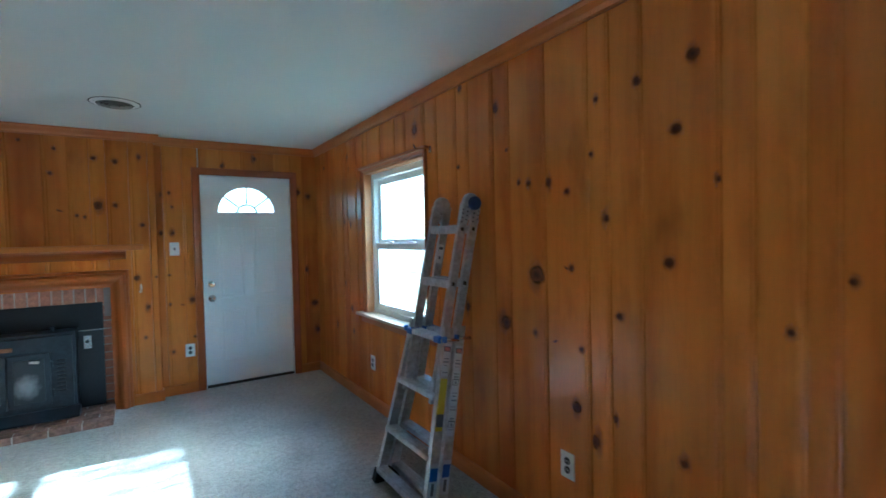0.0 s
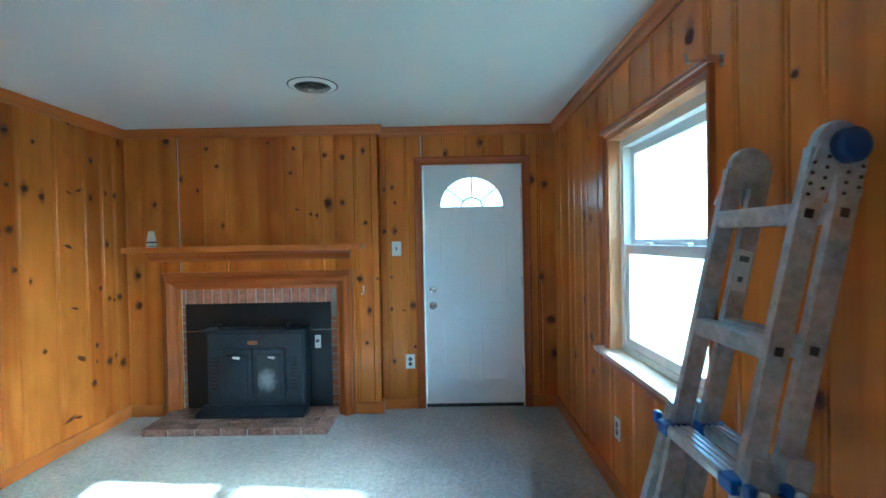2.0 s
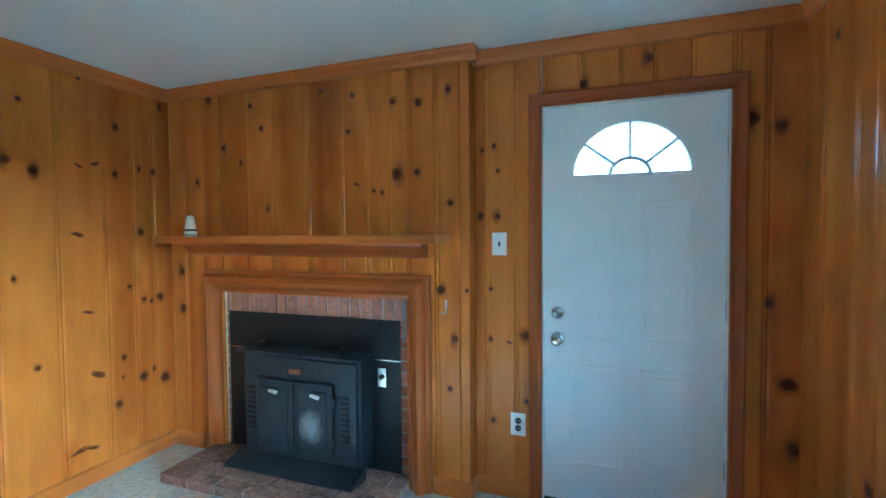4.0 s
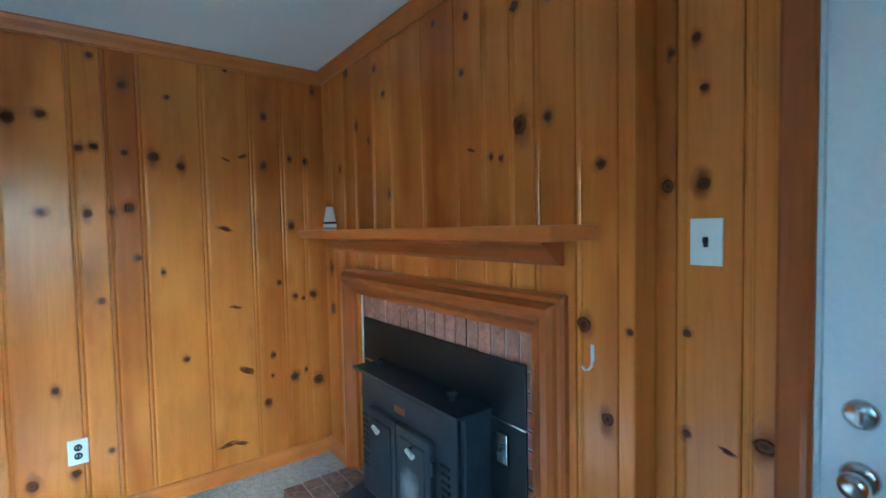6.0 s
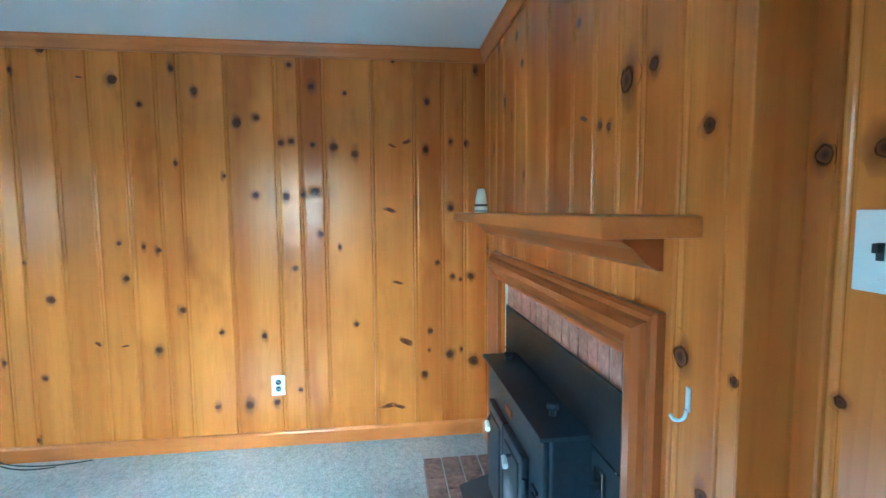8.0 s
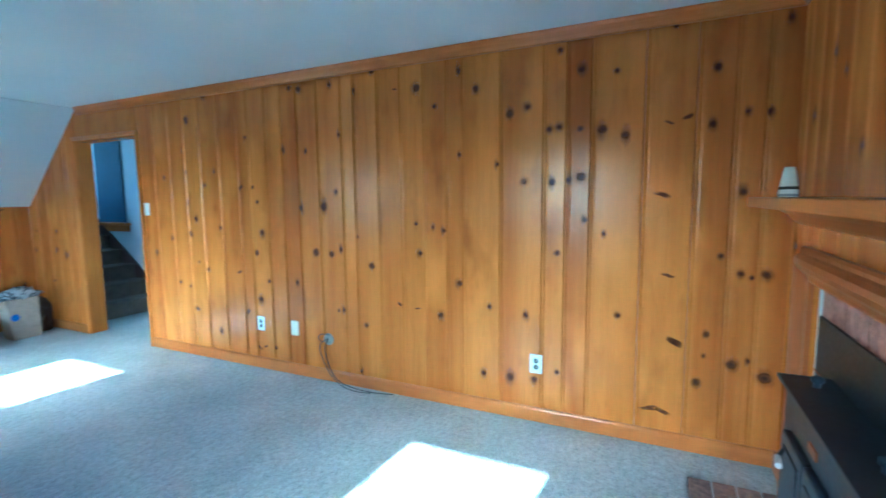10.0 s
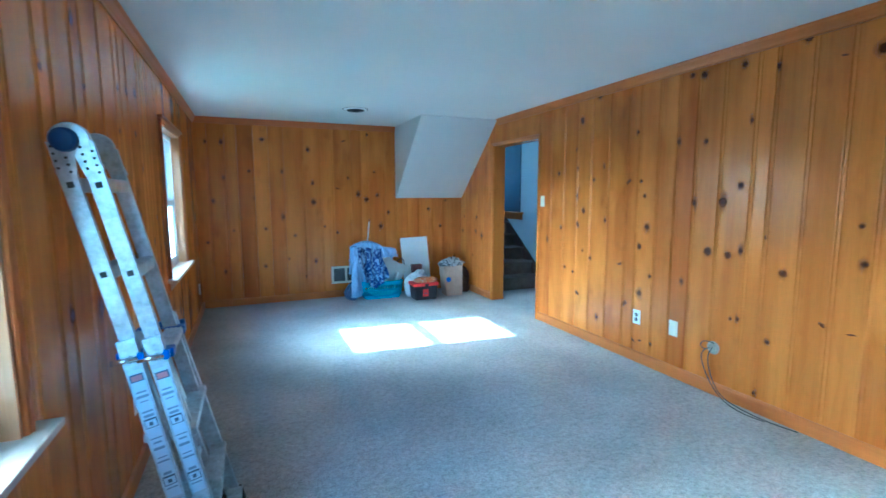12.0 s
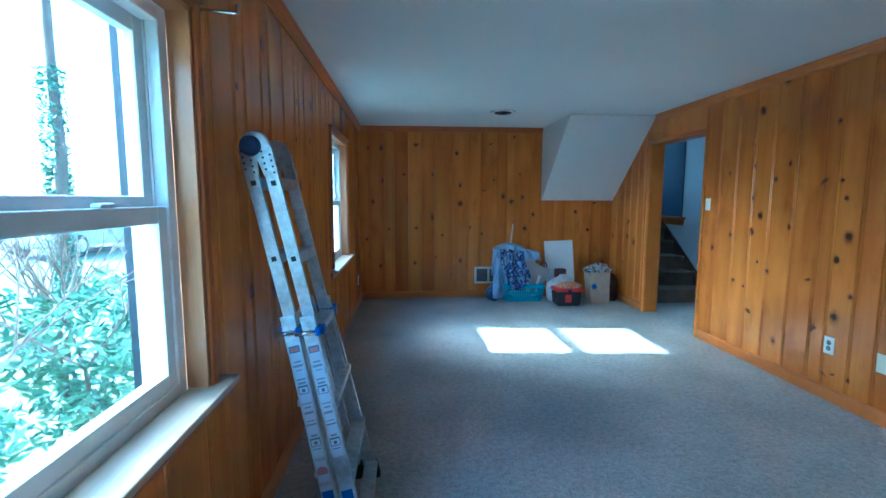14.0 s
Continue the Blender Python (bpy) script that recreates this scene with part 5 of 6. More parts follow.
def ring_plate(bm, w0, d0, z0, w1, d1, z1, thick=0.006, r=0.07, seg=6):
    """A rounded rectangular wall band from z0 to z1, flaring outward."""
    def loop(w, d, z, inset):
        pts = []
        for cx, cy, a0 in ((w / 2 - r, d / 2 - r, 0), (-w / 2 + r, d / 2 - r, 90), (-w / 2 + r, -d / 2 + r, 180), (w / 2 - r, -d / 2 + r, 270)):
            for i in range(seg + 1):
                t = radians(a0 + 90 * i / seg)
                pts.append(bm.verts.new((BX + cx + (r - inset) * math.cos(t), BY_ + cy + (r - inset) * math.sin(t), z)))
        return pts
    ls = [loop(w0, d0, z0, 0), loop(w1, d1, z1, 0), loop(w1, d1, z1, thick), loop(w0, d0, z0, thick)]
    n = len(ls[0])
    for k in range(4):
        a, b = ls[k], ls[(k + 1) % 4]
        for i in range(n):
            j = (i + 1) % n
            bm.faces.new((a[i], a[j], b[j], b[i]))
    return bm


bm = ring_plate(bmesh.new(), BW * 0.88, BD * 0.84, 0.0, BW * 0.9, BD * 0.87, 0.045)
box(bm, BX - BW * 0.38, BY_ - BD * 0.36, 0.004, BX + BW * 0.38, BY_ + BD * 0.36, 0.01)
part("base", bm, TURQ, basket)
part("rim", ring_plate(bmesh.new(), BW * 0.985, BD * 0.975, BH - 0.05, BW * 1.02, BD * 1.03, BH, 0.010), TURQ, basket)
part("middle_band", ring_plate(bmesh.new(), BW * 0.935, BD * 0.91, 0.108, BW * 0.945, BD * 0.925, 0.128, 0.006), TURQ, basket)
for i in range(15):
    for s in (-1, 1):
        u = (i - 7) / 7 * 0.39
        part("slat", bar(bmesh.new(), (BX + u * BW * 0.98, BY_ + s * BD * 0.432, 0.04), (BX + u * BW * 1.1, BY_ + s * BD * 0.482, BH - 0.045), 0.011, 0.005), TURQ, basket)
for i in range(8):
    for s in (-1, 1):
        v = (i - 3.5) / 3.5 * 0.32
        part("slat", bar(bmesh.new(), (BX + s * BW * 0.447, BY_ + v * BD, 0.04), (BX + s * BW * 0.488, BY_ + v * BD * 1.1, BH - 0.045), 0.005, 0.011), TURQ, basket)


def crumple(bm, centre, size, seed, folds=5.0, depth=0.25, res=5, flat=None):
    """A folded lump of cloth or paper: a sphere pushed about by noise ridges, flattened where it rests."""
    made = bmesh.ops.create_icosphere(bm, subdivisions=res, radius=1.0)["verts"]
    off = Vector((seed * 3.7, seed * 1.3, seed * 5.1))
    for v in made:
        d = v.co.normalized()
        ridge = 1 - 2 * abs(noise.noise(d * folds * 0.5 + off))
        ridge2 = 1 - 2 * abs(noise.noise(d * folds * 1.3 + off * 2))
        slow = noise.noise(d * 1.3 + off * 0.5)
        k = 1 + depth * (0.5 * ridge + 0.3 * ridge2 + 0.7 * slow)
        v.co = Vector((d.x * size[0] * k, d.y * size[1] * k, d.z * size[2] * k)) + Vector(centre)
        if flat is not None and v.co.z < flat:
            v.co.z = flat + 0.002 * (v.co.z - flat)
    return bm


def cloth(name, colour, second=None, scale=14.0):
    m, nodes, links, bsdf = material(name)
    mp = mapped(nodes, links, (1, 1, 1))
    weave = noise_of(nodes, links, mp.outputs[0], 220.0, 2.0)
    base = mixed(nodes, links, calc(nodes, links, "MULTIPLY", weave, 0.3), colour, tuple(c * 0.6 for c in colour))
    if second:
        swirl = nodes.new("ShaderNodeTexNoise")
        swirl.inputs["Scale"].default_value = scale
        swirl.inputs["Distortion"].default_value = 2.5
        links.new(mp.outputs[0], swirl.inputs["Vector"])
        mask = ramp_of(nodes, links, swirl.outputs[0], [(0.50, (0, 0, 0)), (0.54, (1, 1, 1))])
        base = mixed(nodes, links, mask, base, second)
    links.new(base, bsdf.inputs["Base Color"])
    bsdf.inputs["Roughness"].default_value = 0.9
    bsdf.inputs["Sheen Weight"].default_value = 0.2
    bumped(nodes, links, bsdf, weave, 0.3, 0.002)
    return m


LIGHT_BLUE = cloth("light_blue_cloth", (0.40, 0.53, 0.76))
NAVY_PRINT = cloth("navy_printed_cloth", (0.025, 0.06, 0.26), (0.40, 0.50, 0.74), 10.0)


def sheet_of(nu, nv, where, thick=0.006, rough=0.02, seed=0.0, fine=16.0):
    """A cloth sheet: where(u, v) gives its smooth form, sharp noise folds crease it, and it has thickness."""
    bm = bmesh.new()
    grid = []
    off = Vector((seed, seed * 0.7, 0))
    for i in range(nu + 1):
        row = []
        for j in range(nv + 1):
            p = Vector(where(i / nu, j / nv))
            q = Vector((p.x * fine, p.y * fine, p.z * fine * 0.45)) + off
            ridge = 1 - 2 * abs(noise.noise(q))
            small = 1 - 2 * abs(noise.noise(q * 2.3))
            p += Vector((0.4, 1.0, 0.35)) * rough * (0.65 * ridge + 0.35 * small)
            p.z = max(p.z, 0.004)
            p.y = max(p.y, SOUTH + 0.02)
            row.append(bm.verts.new(p))
        grid.append(row)
    for i in range(nu):
        for j in range(nv):
            bm.faces.new((grid[i][j], grid[i + 1][j], grid[i + 1][j + 1], grid[i][j + 1]))
    bm.normal_update()
    under = [[bm.verts.new(v.co - v.normal * thick) for v in row] for row in grid]
    for i in range(nu):
        for j in range(nv):
            bm.faces.new((under[i][j], under[i][j + 1], under[i + 1][j + 1], under[i + 1][j]))
    for i in range(nu):
        for j in (0, nv):
            bm.faces.new((grid[i][j], grid[i + 1][j], under[i + 1][j], under[i][j]))
    for j in range(nv):
        for i in (0, nu):
            bm.faces.new((grid[i][j], grid[i][j + 1], under[i][j + 1], under[i][j]))
    return bm


def blanket_form(u, v):
    # u runs from the wall end to the basket end, v from behind over the top and down the front
    x = 1.73 - 0.62 * u
    top = 0.70 + 0.07 * math.sin(math.pi * min(1.0, u * 1.3)) - 0.05 * u * u
    low = 0.03 + 0.52 * max(0.0, min(1.0, (u - 0.22) / 0.25)) ** 1.3
    if v < 0.3:
        f = v / 0.3
        return (x, -0.74 + 0.10 * f, 0.30 + (top - 0.30) * math.sin(f * math.pi / 2))
    if v < 0.45:
        f = (v - 0.3) / 0.15
        return (x, -0.64 + 0.11 * math.sin(f * math.pi / 2), top - 0.02 * f * f)
    f = (v - 0.45) / 0.55
    flare = 0.05 * math.sin(u * 19.0) * f
    return (x + 0.03 * f * (0.5 - u), -0.53 + 0.035 * f + flare * 0.6, top - 0.02 - (top - 0.02 - low) * f)


solid("blue_blanket", sheet_of(80, 90, blanket_form, 0.007, 0.075, 2.0, 9.0), LIGHT_BLUE, "rumpled light blue blanket heaped over the basket's end", "blanket", smooth=True)


def print_form(u, v):
    x = 1.64 - 0.33 * u - 0.04 * v + 0.03 * math.sin(v * 5)
    if v < 0.15:
        return (x, -0.60 + 0.12 * v / 0.15, 0.68 + 0.02 * math.sin(u * 6))
    f = (v - 0.15) / 0.85
    swing = 0.028 * math.sin(u * 17.0 + v * 2.0)
    return (x + 0.02 * math.sin(u * 9) * f, -0.48 + 0.085 * f + swing, 0.68 - (0.53 - 0.22 * abs(u - 0.4)) * f)


solid("printed_cloth", sheet_of(56, 76, print_form, 0.005, 0.06, 7.0, 10.0), NAVY_PRINT, "navy cloth with a pale swirling print, draped", "cloth", smooth=True)
bm = crumple(bmesh.new(), (1.735, -0.58, 0.07), (0.075, 0.09, 0.11), 3.0, 9.0, 0.45, 5, flat=0.0)
solid("dark_garment", bm, cloth("slate_cloth", (0.06, 0.10, 0.22), (0.16, 0.24, 0.42), 20.0), "dark slate garment bunched on the carpet", "clothing", smooth=True)

pole = thing("pole", "thin white pole standing out of the blanket heap", "pole")
part("shaft", tube(bmesh.new(), (1.56, -0.66, 0.02), (1.437, -0.73, 1.04), 0.008, seg=12), PLASTIC, pole, smooth=True)
part("cap", tube(bmesh.new(), (1.437, -0.73, 1.04), (1.433, -0.732, 1.075), 0.010, seg=12), CHROME, pole)

# grey tote bag leaning in the basket
bag = thing("tote_bag", "grey fabric tote bag leaning in the basket", "bag")
bm = bmesh.new()
GREY_FELT = cloth("grey_felt", (0.55, 0.52, 0.50))
outline = [(0.10, -0.02), (-0.10, 0.0), (-0.18, 0.10), (-0.215, 0.21), (-0.13, 0.225), (-0.06, 0.25), (0.0, 0.30), (0.055, 0.365), (0.10, 0.385), (0.13, 0.28), (0.125, 0.12)]
tilt = ((1, 0, 0), (0, -0.2, 0.98))
prism(bm, outline, frame_of((1.16, -0.50, 0.22), *tilt), frame_of((1.16, -0.60, 0.22), *tilt))
bmesh.ops.bevel(bm, geom=list(bm.edges), offset=0.012, segments=2, affect="EDGES")
part("body", bm, GREY_FELT, bag)
handle = cable("handle", [(1.09, -0.57, 0.46), (1.06, -0.59, 0.51), (1.01, -0.60, 0.525), (0.975, -0.59, 0.49), (0.985, -0.575, 0.42)], 0.007, cloth("dark_strap", (0.05, 0.05, 0.05)))
handle.parent = bag
solid("folded_towel", crumple(bmesh.new(), (BX - 0.02, BY_, 0.10), (0.19, 0.115, 0.075), 15.0, 8.0, 0.3, 4, flat=0.0105), cloth("pale_towel", (0.62, 0.66, 0.70)), "pale crumpled towel inside the slotted basket", "towel", smooth=True)
bottle = thing("spray_bottle", "white plastic bottle lying in the basket", "bottle")
part("body", lathe(bmesh.new(), [(0.03, 0.0), (0.034, 0.01), (0.034, 0.13), (0.014, 0.17), (0.014, 0.2)], (1.285, -0.46, 0.10), 18), PLASTIC, bottle, smooth=True)
part("cap", lathe(bmesh.new(), [(0.016, 0.2), (0.016, 0.225), (0.008, 0.24)], (1.285, -0.46, 0.10), 14), PLASTIC, bottle)
solid("paper_roll", tube(bmesh.new(), (1.17, -0.47, 0.12), (1.115, -0.46, 0.345), 0.022, seg=18), PLASTIC, "white paper roll standing in the basket", "roll")

# white board leaning on the wall
bm = prism(bmesh.new(), [(0.555, 0.0), (0.955, 0.0), (0.985, 0.80), (0.575, 0.815)], frame_of((0, SOUTH + 0.17, 0.002), (1, 0, 0), (0, -0.17, 0.985)), frame_of((0, SOUTH + 0.182, 0.004), (1, 0, 0), (0, -0.17, 0.985)))
solid("white_board", bm, speckled("foam_board", (0.80, 0.82, 0.84), 0.03, 30, 0.6), "plain white board leaning against the pine wall", "board")

# toolbox
TBLACK = speckled("black_plastic", (0.018, 0.02, 0.024), 0.15, 60, 0.5)
TRED = speckled("red_plastic", (0.72, 0.035, 0.035), 0.1, 60, 0.45)
tool = thing("toolbox", "black plastic toolbox with a red lid", "toolbox")
bm = bmesh.new()
prism(bm, [(-0.15, 0), (0.15, 0), (0.17, 0.19), (-0.17, 0.19)], frame_of((0.825, -0.10, 0.001), (1, 0, 0), (0, 0, 1)), frame_of((0.825, -0.32, 0.001), (1, 0, 0), (0, 0, 1)))
bmesh.ops.bevel(bm, geom=list(bm.edges), offset=0.012, segments=2, affect="EDGES")
part("body", bm, TBLACK, tool)
part("lid", box_of(0.645, -0.335, 0.19, 1.005, -0.085, 0.235, bevel=0.014), TRED, tool, "red plastic lid")
part("latch", box_of(0.80, -0.086, 0.165, 0.85, -0.074, 0.225, bevel=0.004), TBLACK, tool)
lab = part("label", box_of(0.795, -0.0985, 0.05, 0.875, -0.0955, 0.15), TRED, tool, "red paper label")
part("print_bar", box_of(0.81, -0.096, 0.085, 0.86, -0.0945, 0.10), STICKER_TEXT, lab)
solid("orange_cloth", crumple(bmesh.new(), (0.80, -0.22, 0.25), (0.13, 0.085, 0.035), 4.0, 10.0, 0.5, 5, flat=0.2352), cloth("orange_cloth", (0.66, 0.20, 0.04), (0.62, 0.50, 0.36), 18.0), "crumpled orange bag on the toolbox lid", "bag", smooth=True)
solid("white_plastic_bag", crumple(bmesh.new(), (0.84, -0.40, 0.16), (0.14, 0.045, 0.15), 6.0, 13.0, 0.55, 5, flat=0.0), speckled("film_plastic", (0.70, 0.72, 0.75), 0.05, 60, 0.35), "crumpled white plastic bag behind the toolbox", "bag", smooth=True)
bx = thing("small_box", "small dark brown carton above the plastic bag", "box")
part("carton", box_of(0.745, -0.56, 0.30, 0.885, -0.47, 0.43, bevel=0.003), speckled("brown_carton", (0.09, 0.03, 0.03), 0.2, 40, 0.6), bx)
solid("carton_below", box_of(0.73, -0.56, 0.0, 0.90, -0.465, 0.30, bevel=0.004), speckled("kraft_card", (0.3, 0.2, 0.12), 0.12, 60, 0.8), "plain kraft carton standing on the carpet", "box")

# paper bag
KRAFT = speckled("kraft_paper", (0.50, 0.38, 0.28), 0.14, 60, 0.8, bump=0.4, big=14)
pbag = thing("paper_bag", "full brown paper grocery bag on the carpet", "bag")
bm = bmesh.new()
prism(bm, [(-0.13, 0), (0.11, 0), (0.13, 0.2), (0.15, 0.415), (-0.135, 0.42), (-0.128, 0.2)], frame_of((0.36, -0.215, 0.001), (1, 0, 0), (0, 0, 1)), frame_of((0.36, -0.41, 0.001), (1, 0, 0), (0, 0, 1)))
bmesh.ops.subdivide_edges(bm, edges=list(bm.edges), cuts=5, use_grid_fill=True)
for v in bm.verts:
    n3 = (1 - 2 * abs(noise.noise(v.co * 9.0))) * 0.014
    v.co += Vector((n3, n3 * 0.8, n3 * 0.5 if v.co.z > 0.1 else 0))
part("sack", bm, KRAFT, pbag)
part("label", lathe(bmesh.new(), [(0.036, -0.004), (0.036, 0.006), (0.030, 0.008)], (0.452, -0.203, 0.235), 20, "y"), STICKER_BLUE, pbag, "blue printed oval")
solid("newspaper", crumple(bmesh.new(), (0.37, -0.31, 0.455), (0.125, 0.08, 0.05), 9.0, 13.0, 0.7, 5), cloth("newsprint", (0.6, 0.6, 0.6), (0.10, 0.10, 0.11), 9.0), "crumpled printed paper stuffed into the bag", "paper", smooth=True)
solid("dark_sack", crumple(bmesh.new(), (0.14, -0.42, 0.16), (0.08, 0.1, 0.18), 11.0, 9.0, 0.35, 5, flat=0.0), speckled("brown_sack_paper", (0.10, 0.055, 0.03), 0.25, 50, 0.85, bump=0.4, big=12), "small dark brown sack slumped beside the paper bag", "bag", smooth=True)

# ---- outside ----
GROUND = speckled("dry_grass", (0.15, 0.15, 0.08), 0.3, 30, 0.95, bump=0.5, big=0.6)
bm = bmesh.new()
bmesh.ops.create_grid(bm, x_segments=2, y_segments=2, size=1500)
for v in bm.verts:
    v.co.z = -0.35
solid("ground", bm, GROUND, "dry grass and leaf litter outside", "ground", kind="structure")
solid("road", box_of(13.0, -200, -0.36, 19.0, 200, -0.335), speckled("asphalt", (0.09, 0.09, 0.09), 0.15, 40, 0.9, bump=0.3), "grey asphalt street beyond the garden", "road", kind="structure")
# overhang added out of view; its depth limits the high sky light
bm = bmesh.new()
box(bm, 3.76, SOUTH - 1.0, TOP + 0.3, 4.05, NORTH + 1.2, TOP + 0.38)
solid("eaves", bm, VINYL, "unseen white roof overhang added above the windows", "roof", kind="structure")


def leaf_material(name, light, dark):
    m, nodes, links, bsdf = material(name)
    geo = nodes.new("ShaderNodeNewGeometry")
    links.new(ramp_of(nodes, links, geo.outputs["Random Per Island"], [(0.0, dark), (1.0, light)]), bsdf.inputs["Base Color"])
    bsdf.inputs["Roughness"].default_value = 0.45
    bsdf.inputs["Subsurface Weight"].default_value = 0.0
    return m


LEAF = leaf_material("shrub_leaf", (0.13, 0.21, 0.12), (0.04, 0.085, 0.055))
BARK = speckled("bark", (0.12, 0.09, 0.07), 0.35, 30, 0.95, bump=0.8, big=6, depth=0.02)


def leaves(count, seed, where, size):
    """Many pointed leaf blades; where(rng) gives each one's place."""
    rng = random.Random(seed)
    verts, faces = [], []
    for _ in range(count):
        c = Vector(where(rng))
        d = Vector((rng.gauss(0, 1), rng.gauss(0, 1), rng.gauss(0, 0.6))).normalized()
        s = d.cross(Vector((rng.gauss(0, 1), rng.gauss(0, 1), rng.gauss(0, 1)))).normalized()
        up = d.cross(s)
        L, W = size * rng.uniform(0.7, 1.4), size * rng.uniform(0.28, 0.45)
        k = len(verts)
        verts += [c - d * L * 0.5, c + s * W * 0.5 + up * W * 0.12, c + d * L * 0.5, c - s * W * 0.5 + up * W * 0.12]
        faces += [(k, k + 1, k + 2), (k, k + 2, k + 3)]
    me = bpy.data.meshes.new("leaves")
    me.from_pydata([tuple(v) for v in verts], [], faces)
    return me


def branchy(bm, rng, base, top, r, depth):
    """Limbs that fork upward and taper."""
    tube(bm, base, top, r, r * 0.6, 8)
    if depth == 0:
        return
    base, top = Vector(base), Vector(top)
    for _ in range(3):
        d = (top - base).normalized() + Vector((rng.uniform(-0.8, 0.8), rng.uniform(-0.8, 0.8), rng.uniform(-0.1, 0.7)))
        branchy(bm, rng, top, top + d.normalized() * (top - base).length * rng.uniform(0.55, 0.8), r * 0.55, depth - 1)


def shrub(x, y, spread, high, seed):
    ob = thing("shrub", "leafy evergreen shrub outside the window", "shrub", "garden shrubs")
    rng = random.Random(seed)
    bm = bmesh.new()
    for _ in range(5):
        a = rng.uniform(0, 6.28)
        branchy(bm, rng, (x + 0.1 * math.cos(a), y + 0.1 * math.sin(a), -0.36), (x + 0.3 * math.cos(a), y + 0.3 * math.sin(a), high * 0.35), 0.02, 3)
    part("branches", bm, BARK, ob)

    def where(r):
        while True:
            p = Vector((r.uniform(-1, 1), r.uniform(-1, 1), r.uniform(-1, 1)))
            lump = 0.75 + 0.35 * noise.noise(p * 2.2 + Vector((seed, 0, 0)))
            if 0.45 < p.length / lump < 1.0 and noise.noise(p * 4.0 + Vector((0, seed, 0))) > -0.22:
                return (x + p.x * spread, y + p.y * spread, (high - 0.2) / 2 + p.z * (high + 0.3) / 2)
    me = leaves(2600, seed, where, 0.085)
    me.materials.append(LEAF)
    crown = new("leaves", me)
    crown.parent = ob
    tagged(crown, kind="stuff")


shrub(5.05, 3.9, 0.75, 1.05, 1)
shrub(5.0, 2.5, 0.7, 1.0, 2)
shrub(4.95, 5.3, 0.7, 0.75, 3)
shrub(5.1, 0.9, 0.7, 0.8, 4)
# tall one never in view, added so its shadow roughens the sun patch
shrub(7.0, 4.75, 0.75, 3.7, 7)

post = thing("porch_post", "slim dark metal porch post outside the window", "post")
part("shaft", box_of(4.28, 3.205, -0.35, 4.325, 3.25, 2.75, bevel=0.006), speckled("dark_post", (0.018, 0.022, 0.03), 0.2, 40, 0.5), post)
part("foot", box_of(4.22, 3.145, -0.352, 4.38, 3.305, -0.32, bevel=0.006), speckled("post_foot", (0.2, 0.2, 0.2), 0.2), post)

tree = thing("tree", "tall tree trunk wrapped in ivy beyond the shrubs", "tree")
rng = random.Random(8)
TX, TY = 9.0, -3.0
bm = bmesh.new()
z = -0.4
r = 0.11
px = Vector((TX, TY, z))
for k in range(9):
    q = px + Vector((rng.uniform(-0.06, 0.06), rng.uniform(-0.06, 0.06), 0.85))
    tube(bm, px, q, r, r * 0.93, 14)
    px, r = q, r * 0.93
for a in range(6):
    t = a * 1.05
    branchy(bm, rng, px - Vector((0, 0, 0.8 * (a % 3))), px + Vector((1.4 * math.cos(t), 1.4 * math.sin(t), 1.2)), 0.08, 3)
part("trunk", bm, BARK, tree)


def ivy_spot(r):
    t, h = r.uniform(0, 6.283), -0.3 + 3.9 * r.random() ** 1.4
    k = 0.12 + 0.09 * r.random() + 0.05 * noise.noise(Vector((math.cos(t) * 2, math.sin(t) * 2, h * 2)))
    return (TX + k * math.cos(t), TY + k * math.sin(t), h)


me = leaves(2600, 9, ivy_spot, 0.11)
me.materials.append(LEAF)
ivy = new("ivy", me)
ivy.parent = tree
tagged(ivy, kind="stuff")


def crown_spot(r):
    while True:
        p = Vector((r.uniform(-1, 1), r.uniform(-1, 1), r.uniform(-1, 1)))
        if p.length < 1 and noise.noise(p * 3.0) > -0.1:
            return (TX + p.x * 2.6, TY + p.y * 2.6, 8.6 + p.z * 1.9)


me = leaves(3000, 10, crown_spot, 0.16)
me.materials.append(LEAF)
crown = new("crown", me)
crown.parent = tree
tagged(crown, kind="stuff")

# parked car far off
car = thing("car", "pale parked car on the street beyond the garden", "car")
CAR_PAINT = speckled("car_paint", (0.55, 0.57, 0.60), 0.03, 40, 0.25)
CX, CY, CZ = 13.4, -10.0, -0.34
bm = bmesh.new()
side = [(-2.1, 0.35), (-2.15, 0.7), (-1.6, 0.85), (-1.0, 0.92), (1.5, 0.95), (2.05, 0.85), (2.15, 0.4), (1.9, 0.28), (-1.9, 0.28)]
prism(bm, side, frame_of((CX - 0.85, CY, CZ), (0, 1, 0), (0, 0, 1)), frame_of((CX + 0.85, CY, CZ), (0, 1, 0), (0, 0, 1)))
bmesh.ops.bevel(bm, geom=list(bm.edges), offset=0.06, segments=2, affect="EDGES")
part("body", bm, CAR_PAINT, car)
bm = bmesh.new()
prism(bm, [(-1.1, 0.9), (-0.5, 1.38), (0.9, 1.4), (1.6, 0.92)], frame_of((CX - 0.72, CY, CZ), (0, 1, 0), (0, 0, 1)), frame_of((CX + 0.72, CY, CZ), (0, 1, 0), (0, 0, 1)))
bmesh.ops.bevel(bm, geom=list(bm.edges), offset=0.05, segments=2, affect="EDGES")
part("cabin", bm, CAR_PAINT, car)
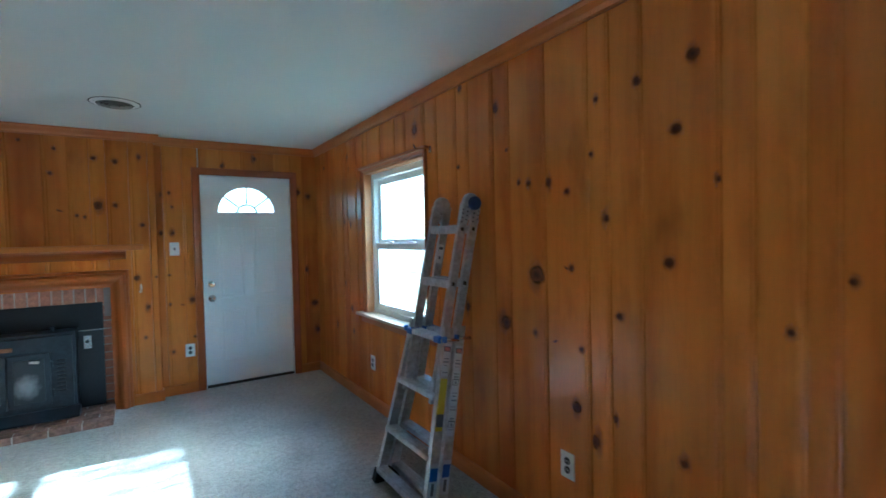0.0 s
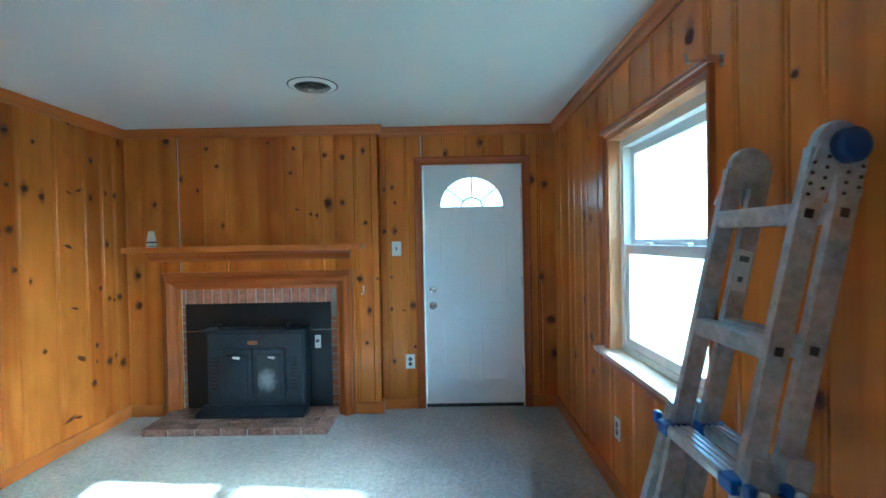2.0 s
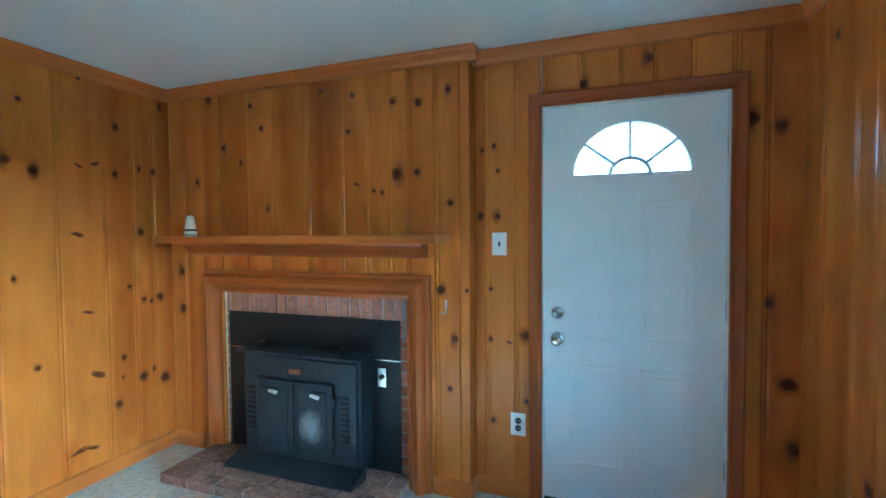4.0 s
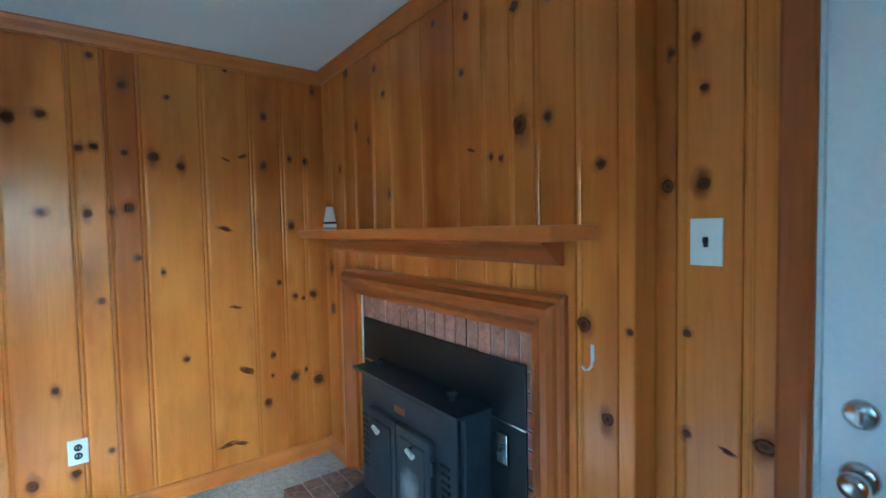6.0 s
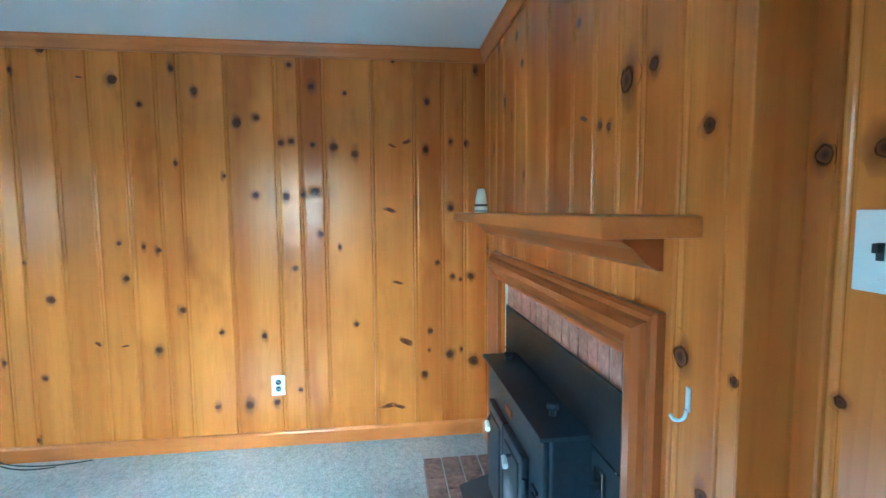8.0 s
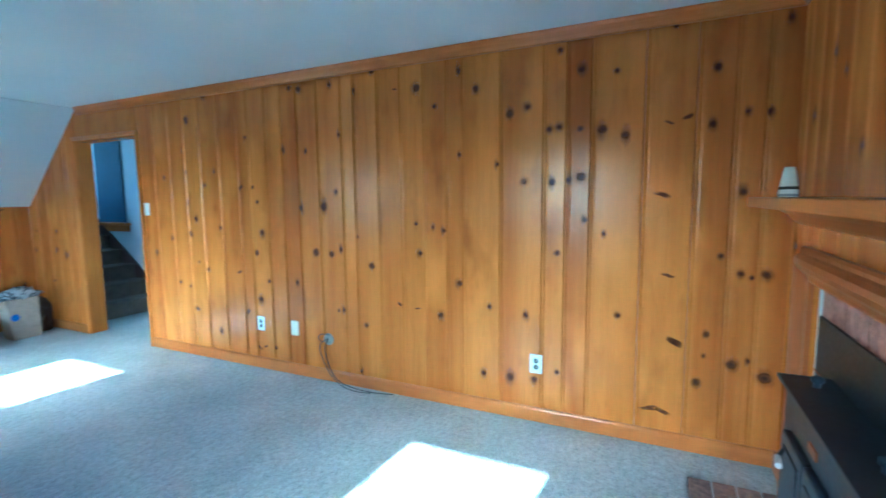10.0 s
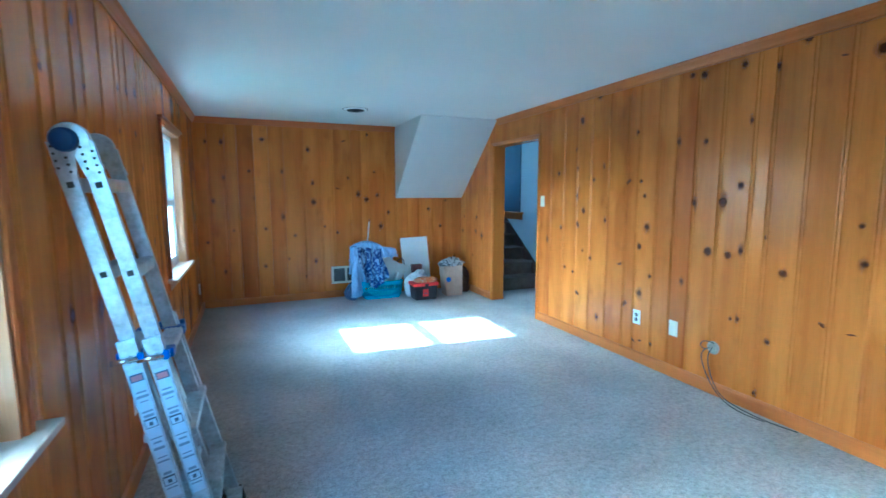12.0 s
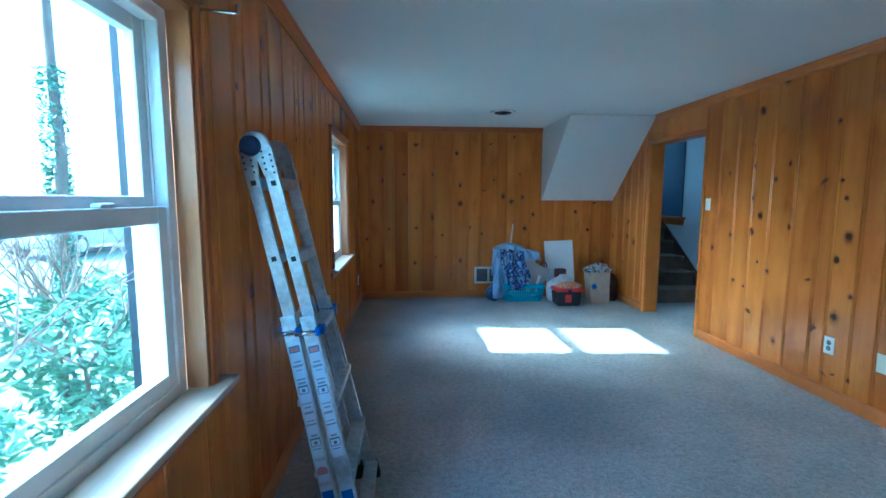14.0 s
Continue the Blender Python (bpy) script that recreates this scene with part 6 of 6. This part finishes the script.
for sx in (-1, 1):
    bm = prism(bmesh.new(), [(-0.9, 0.95), (-0.42, 1.32), (0.82, 1.33), (1.3, 0.96)], frame_of((CX + sx * 0.725, CY, CZ), (0, 1, 0), (0, 0, 1)), frame_of((CX + sx * 0.735, CY, CZ), (0, 1, 0), (0, 0, 1)))
    part("side_window", bm, DARK, car)
    for yy in (-1.35, 1.3):
        wheel = part("wheel", lathe(bmesh.new(), [(0.30, -0.1), (0.33, -0.07), (0.33, 0.07), (0.30, 0.1)], (CX + sx * 0.8, CY + yy, CZ + 0.33), 20, "x"), RUBBER, car)
        part("rim", lathe(bmesh.new(), [(0.2, -0.108), (0.2, 0.108)], (CX + sx * 0.8, CY + yy, CZ + 0.33), 14, "x"), CHROME, wheel)

# ---- boards and knots of the walls ----
boards(wall_west, "x", WEST, 1, west_joints, 0.0, TOP, [PASS], PINE_Z)
knots(wall_west, "x", WEST, 1, WEST_KNOTS + scatter(-0.7, 0.2, 8, 12, 1.3), west_joints)
south_boards = narrower(south_joints, 0.24)
boards(wall_south, "y", SOUTH, 1, south_boards, 0.0, TOP, [], PINE_Z)
knots(wall_south, "y", SOUTH, 1, SOUTH_KNOTS, south_boards)
boards(wall_breast, "y", BREAST, -1, breast_joints, 0.0, TOP, [FIRE], PINE_Z)
knots(wall_breast, "y", BREAST, -1, BREAST_KNOTS, breast_joints)
part("corner_board", box_of(BREAST_X - BOARD, BREAST + 0.001, 0.0, BREAST_X, NORTH + 0.02, TOP, bevel=0.003), PINE_Z, wall_breast)
boards(wall_north, "y", NORTH, -1, north_joints, 0.0, TOP, [DOOR_HOLE], PINE_Z)
knots(wall_north, "y", NORTH, -1, DOOR_WALL_KNOTS, north_joints)
boards(wall_east, "x", EAST, -1, east_joints, 0.0, TOP, WIN_HOLES, PINE_Z)
knots(wall_east, "x", EAST, -1, EAST_KNOTS + [k for k in scatter(-0.6, 2.3, 18, 17) + scatter(5.3, 6.3, 10, 18) if not 0.5 < k[0] < 1.75 or k[1] < 0.65], east_joints)
